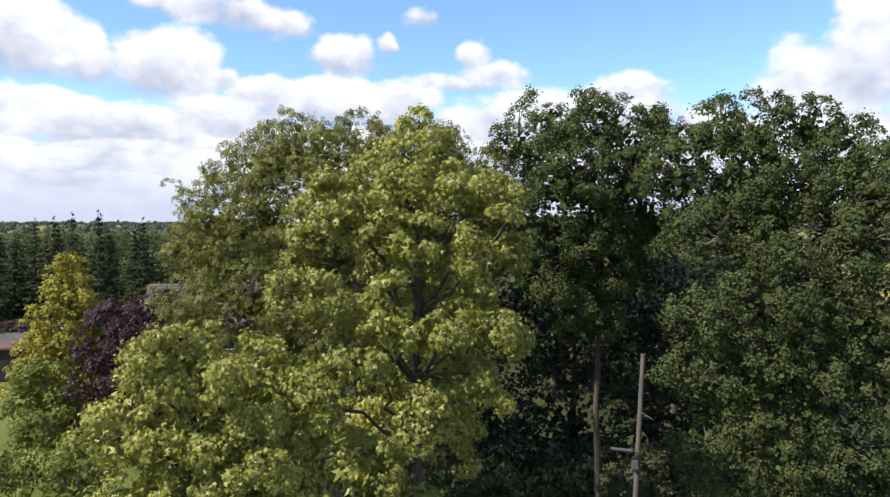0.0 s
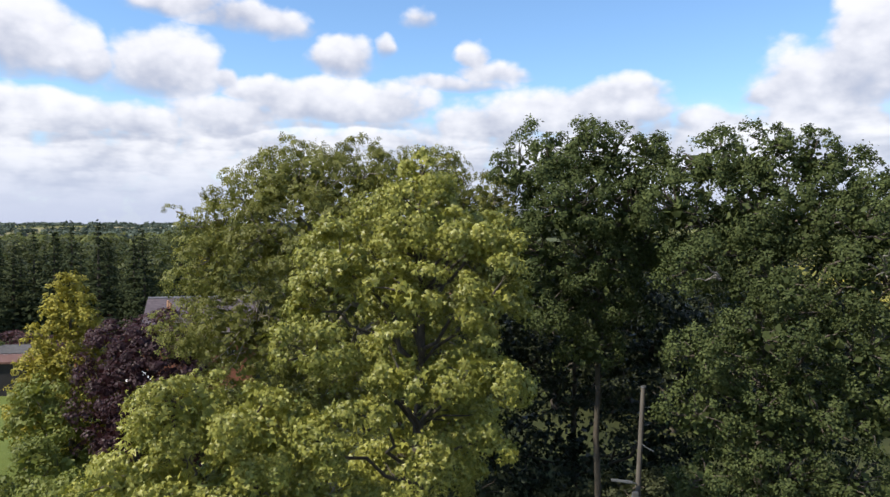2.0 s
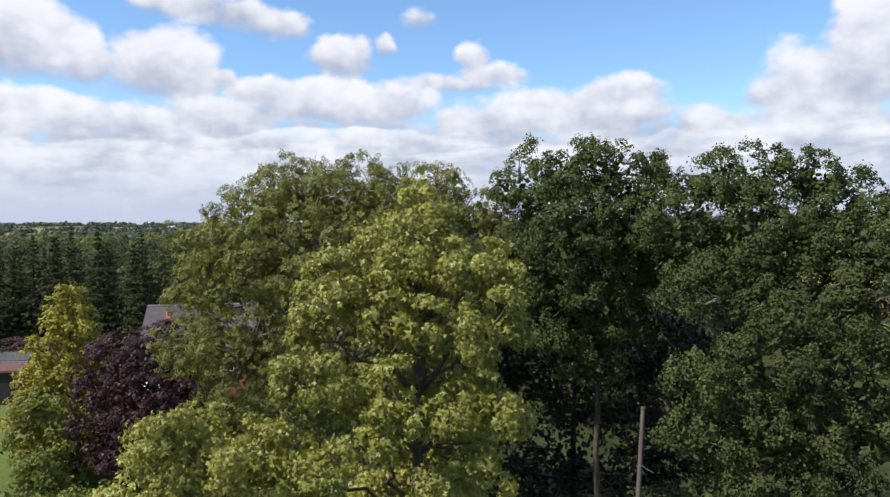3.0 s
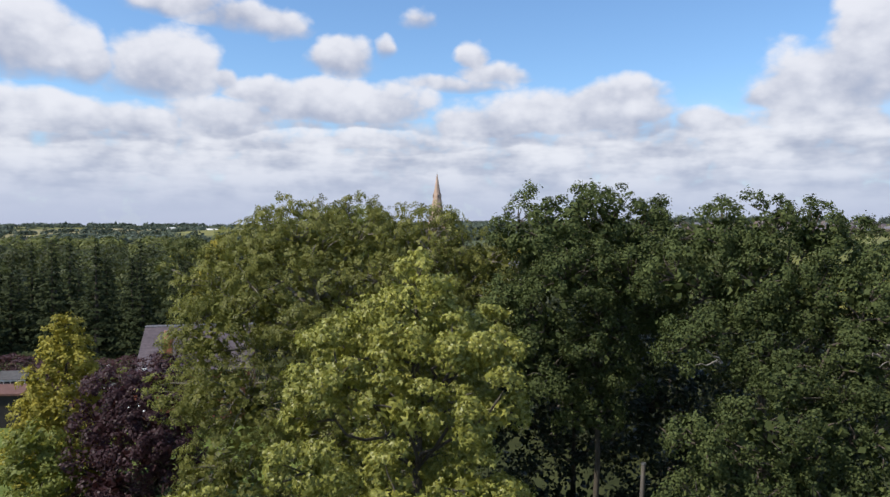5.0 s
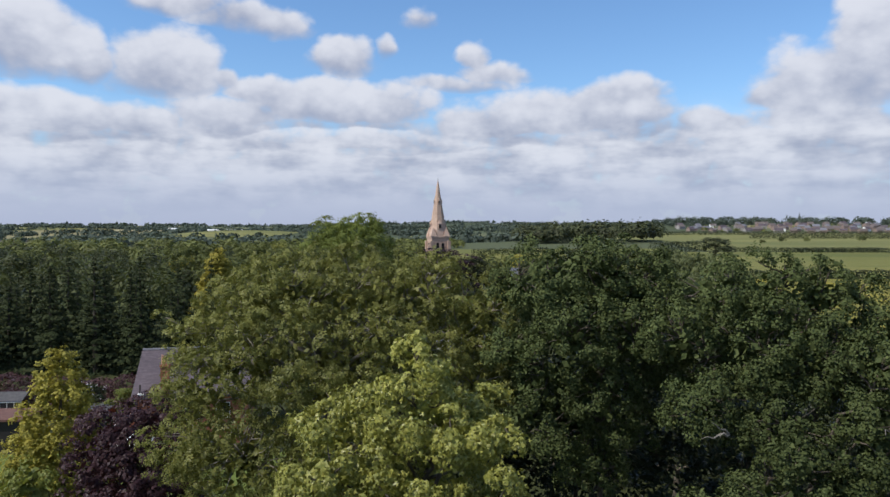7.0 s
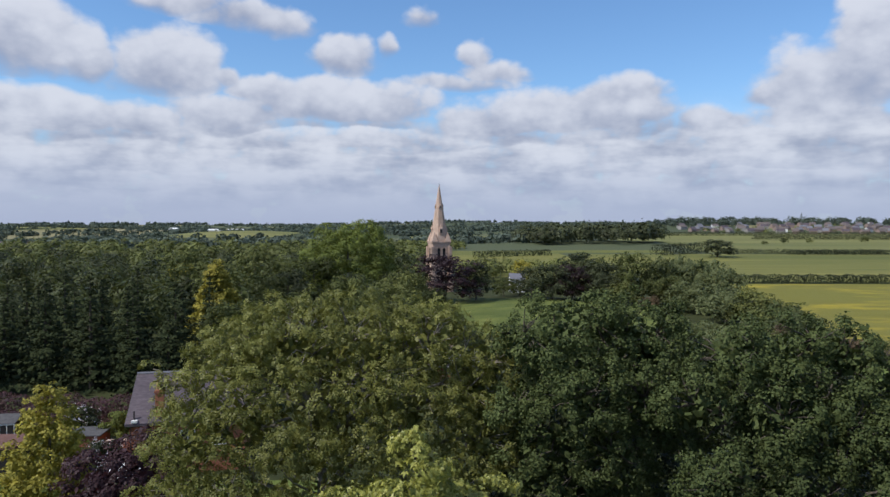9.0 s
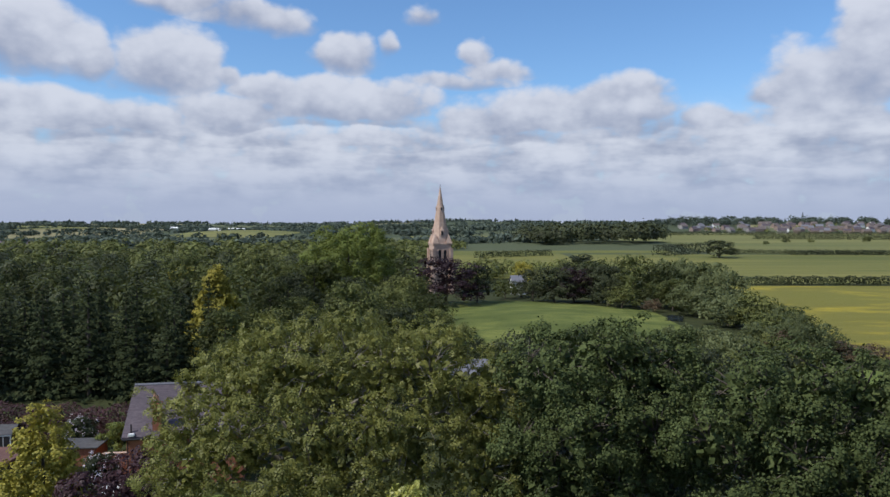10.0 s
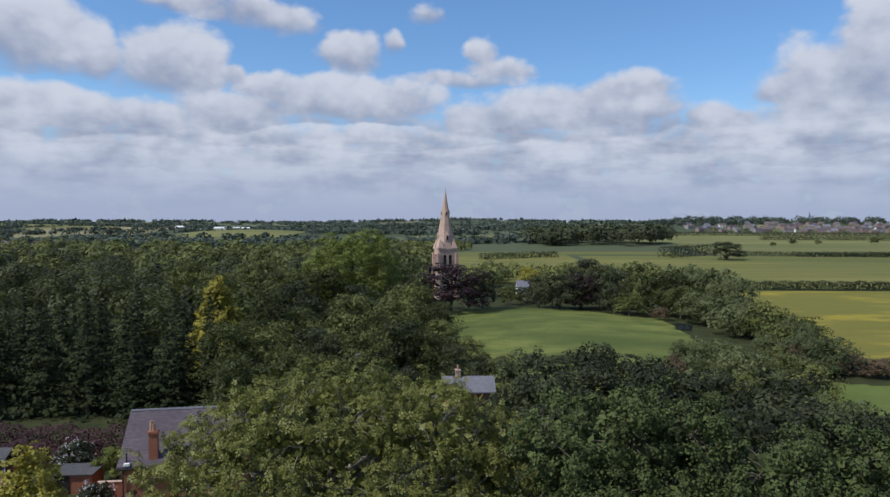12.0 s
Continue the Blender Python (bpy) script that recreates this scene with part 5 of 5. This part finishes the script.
# ---- far woods and hedges ----
def woods(name, spots, mat, label, quads=46, kind="stuff", category="wood", fine=0.3):
    """Many far trees in one mesh: x, y, height, width; fine: leaf clump as a share of the width."""
    n = len(spots)
    sp = np.array(spots, float)
    base = height(sp[:, 0], sp[:, 1])
    idx = np.repeat(np.arange(n), quads)
    d = sphere_dirs(n * quads, -0.45)
    ph = sp[idx, 0] * 1.7
    lump = 0.92 + 0.20 * np.sin(d[:, 0] * 5.5 + ph) * np.cos(d[:, 1] * 5 + ph * 1.7) + 0.12 * np.sin(d[:, 2] * 9 + ph)
    lump *= rng.uniform(0.85, 1.05, len(idx))
    c = np.stack([sp[idx, 0] + d[:, 0] * sp[idx, 3] * .47 * lump, sp[idx, 1] + d[:, 1] * sp[idx, 3] * .47 * lump,
                  base[idx] + sp[idx, 2] * (0.47 + 0.5 * d[:, 2] * lump)], 1)
    nr = d + np.array([0, 0, .35]) + .18 * rng.normal(size=d.shape)
    ob = part(name, leaves(c, nr, sp[idx, 3] * fine * rng.uniform(.7, 1.35, len(idx)), OVAL, 0.2), mat, None)
    return tagged(ob, label, category, "", kind)


def scatter(n, x0, x1, y0, y1, h, w, keep=lambda x, y: True):
    out = []
    while len(out) < n:
        x, y = rng.uniform(x0, x1), rng.uniform(y0, y1)
        if keep(x, y):
            out.append((x, y, h * rng.uniform(.75, 1.25), w * rng.uniform(.75, 1.25)))
    return out


woods("valley_wood", scatter(110, -150, -36, 130, 260, 10, 9, lambda x, y: abs(x) < y * 0.75 and (x < -42 or y > 200)), LEAF_WOOD, "dense mixed green valley woodland", 300, fine=0.095)
woods("valley_wood", scatter(60, -150, -36, 130, 300, 10, 9, lambda x, y: abs(x) < y * 0.75 and (x < -48 or y > 200)), LEAF_DARK, "dark trees in the valley woodland", 300, fine=0.095)
woods("valley_wood", scatter(150, -330, 0, 250, 450, 8, 11, lambda x, y: abs(x) < y * .72), LEAF_WOOD, "green woodland along the valley", 160, fine=0.14)
woods("valley_wood", scatter(60, -330, 0, 250, 480, 8, 11, lambda x, y: abs(x) < y * .72), LEAF_DARK, "dark groups of trees along the valley", 160, fine=0.14)
woods("valley_wood", scatter(80, 70, 215, 600, 700, 16, 20, lambda x, y: x < 30 + (y - 380) * .62), LEAF_DARK, "dark green belt of woodland beyond the pasture", 160, fine=0.13)


woods("valley_wood", scatter(46, 8, 66, 272, 335, 6.5, 9), LEAF_WOOD, "green trees beyond the church", 160, fine=0.13)


def open_land(x, y):
    """Clear of the far fields."""
    return not any(a - 8 < x < b + 8 and c - 90 < y < d for a, b, c, d in ((-330, -190, 800, 1010), (-560, -400, 1150, 1260), (-800, -640, 1250, 1400), (-60, 60, 900, 1010), (-5, 180, 300, 560)))


woods("valley_wood", scatter(230, -520, 20, 430, 640, 8, 14, lambda x, y: abs(x) < y * .72 and open_land(x, y)), LEAF_WOOD, "mixed woodland filling the far valley", 90, fine=0.17)
woods("valley_wood", scatter(130, -760, 190, 640, 1000, 7, 17, lambda x, y: abs(x) < y * .72 and open_land(x, y) and math.sin(x / 60) + math.cos(y / 47 + x / 110) > 0.2), LEAF_HAZED, "woodland filling the far valley, greyed in its leaf colour for haze", 60, fine=0.19)


def ribbon(n, x0, y0, x1, y1, spread, h, w):
    """Hedgerow trees along a field's edge."""
    t = rng.uniform(0, 1, n)
    return [(x0 + (x1 - x0) * k + rng.normal() * spread, y0 + (y1 - y0) * k + rng.normal() * spread, h * rng.uniform(.6, 1.3), w * rng.uniform(.7, 1.3)) for k in t]


far_rows = []
for x0, y0, x1, y1 in ((-700, 620, -60, 600), (-600, 720, -200, 790), (-180, 760, 120, 800), (-900, 900, -350, 1040), (-330, 1030, 160, 1040), (-1000, 1120, -420, 1130),
                       (-380, 1140, 330, 1180), (-1300, 1420, -560, 1410), (-380, 1330, 330, 1360), (-500, 1620, 300, 1520), (-1600, 1880, -300, 1700), (-300, 1800, 900, 1700)):
    far_rows += ribbon(int(math.hypot(x1 - x0, y1 - y0) / 6.5), x0, y0, x1, y1, 5, 6.0, 13)
woods("hedgerow_wood", far_rows, LEAF_HAZED, "hedgerow trees between far fields", 30, fine=0.19 * 1.5)
blocks = []
for bx, by, bw, bd in ((-520, 560, 150, 40), (-300, 640, 160, 50), (-120, 640, 130, 60), (20, 720, 120, 60), (-60, 1100, 200, 60), (-700, 1000, 140, 60), (-250, 1250, 180, 60), (120, 1250, 160, 60), (-900, 1300, 160, 70), (-620, 1480, 150, 60), (-150, 1560, 260, 60)):
    blocks += scatter(int(bw * bd / 90), bx - bw / 2, bx + bw / 2, by - bd / 2, by + bd / 2, 8, 13)
woods("copse", blocks, LEAF_HAZED, "small woods between far fields", 36, fine=0.28)
woods("hill_wood", scatter(260, -1700, 1900, 1650, 2600, 8, 36), LEAF_HAZED, "distant woods and hedgerow trees", 50, fine=0.2)
woods("hill_wood", scatter(330, -2700, 2700, 2700, 3850, 8, 60), LEAF_HAZED, "woods along the far hills", 44, fine=0.2)
woods("village_wood", scatter(100, 430, 900, 1300, 1400, 15, 20), LEAF_HAZED, "dark trees behind the village", 110, fine=0.15)
woods("village_wood", scatter(40, 360, 520, 1200, 1300, 13, 18), LEAF_HAZED, "dark trees beside the village", 110, fine=0.15)
woods("village_wood", scatter(60, 400, 780, 1060, 1260, 6, 8), LEAF_WOOD, "garden trees between village houses", 40, fine=0.25)


def hedge(x0, y0, x1, y1, h, w, label="clipped dark green field hedge", mat=None, leaf=0.9, dense=1.6):
    """A clipped hedge: leaves over the top and both sides of a long body."""
    ln = math.hypot(x1 - x0, y1 - y0)
    n = int(ln * (2 * h + w) * dense / (leaf * leaf * 0.34) * 0.34)
    t, q = rng.uniform(0, 1, n), rng.uniform(0, 2 * h + w, n)
    across = np.where(q < h, -w / 2, np.where(q < h + w, q - h - w / 2, w / 2))
    up = np.where(q < h, q, np.where(q < h + w, h, 2 * h + w - q))
    wave = 1 + 0.10 * np.sin(t * ln * 0.9) + 0.07 * np.sin(t * ln * 2.3 + 1)
    ux, uy = (x1 - x0) / ln, (y1 - y0) / ln
    jit = rng.normal(size=(n, 3)) * 0.12 * leaf ** 0.5
    x, y = x0 + ux * ln * t - uy * across * wave + jit[:, 0], y0 + uy * ln * t + ux * across * wave + jit[:, 1]
    c = np.stack([x, y, height(x, y) + up * wave + jit[:, 2]], 1)
    side = np.sign(across) * ((q < h) | (q > h + w))
    nr = np.stack([-uy * side, ux * side, np.where(side == 0, 1.0, 0.3)], 1) + 0.22 * rng.normal(size=(n, 3))
    ob = part("hedge", leaves(c, nr, leaf * rng.uniform(.7, 1.3, n), OVAL, 0.2), mat or LEAF_DARK, None)
    tagged(ob, label, "hedge")


hedge(98, 272, 400, 270, 3.0, 4.5, leaf=0.55, dense=2.2)
hedge(205, 524, 330, 524, 3.0, 5)
hedge(250, 512, 620, 500, 3.0, 5)
hedge(150, 500, 200, 540, 7, 9)
hedge(20, 470, 75, 500, 4, 5)
hedge(350, 800, 560, 780, 4, 7)
hedge(300, 950, 640, 930, 5, 8)
hedge(-72, 80.5, -27, 79, 2.4, 2.6, "long clipped copper beech hedge", LEAF_HEDGE, 0.26, 2.6)
hedge(-66, 76, -36, 75.5, 2.0, 2.2, "long clipped copper beech hedge", LEAF_HEDGE, 0.26, 2.6)
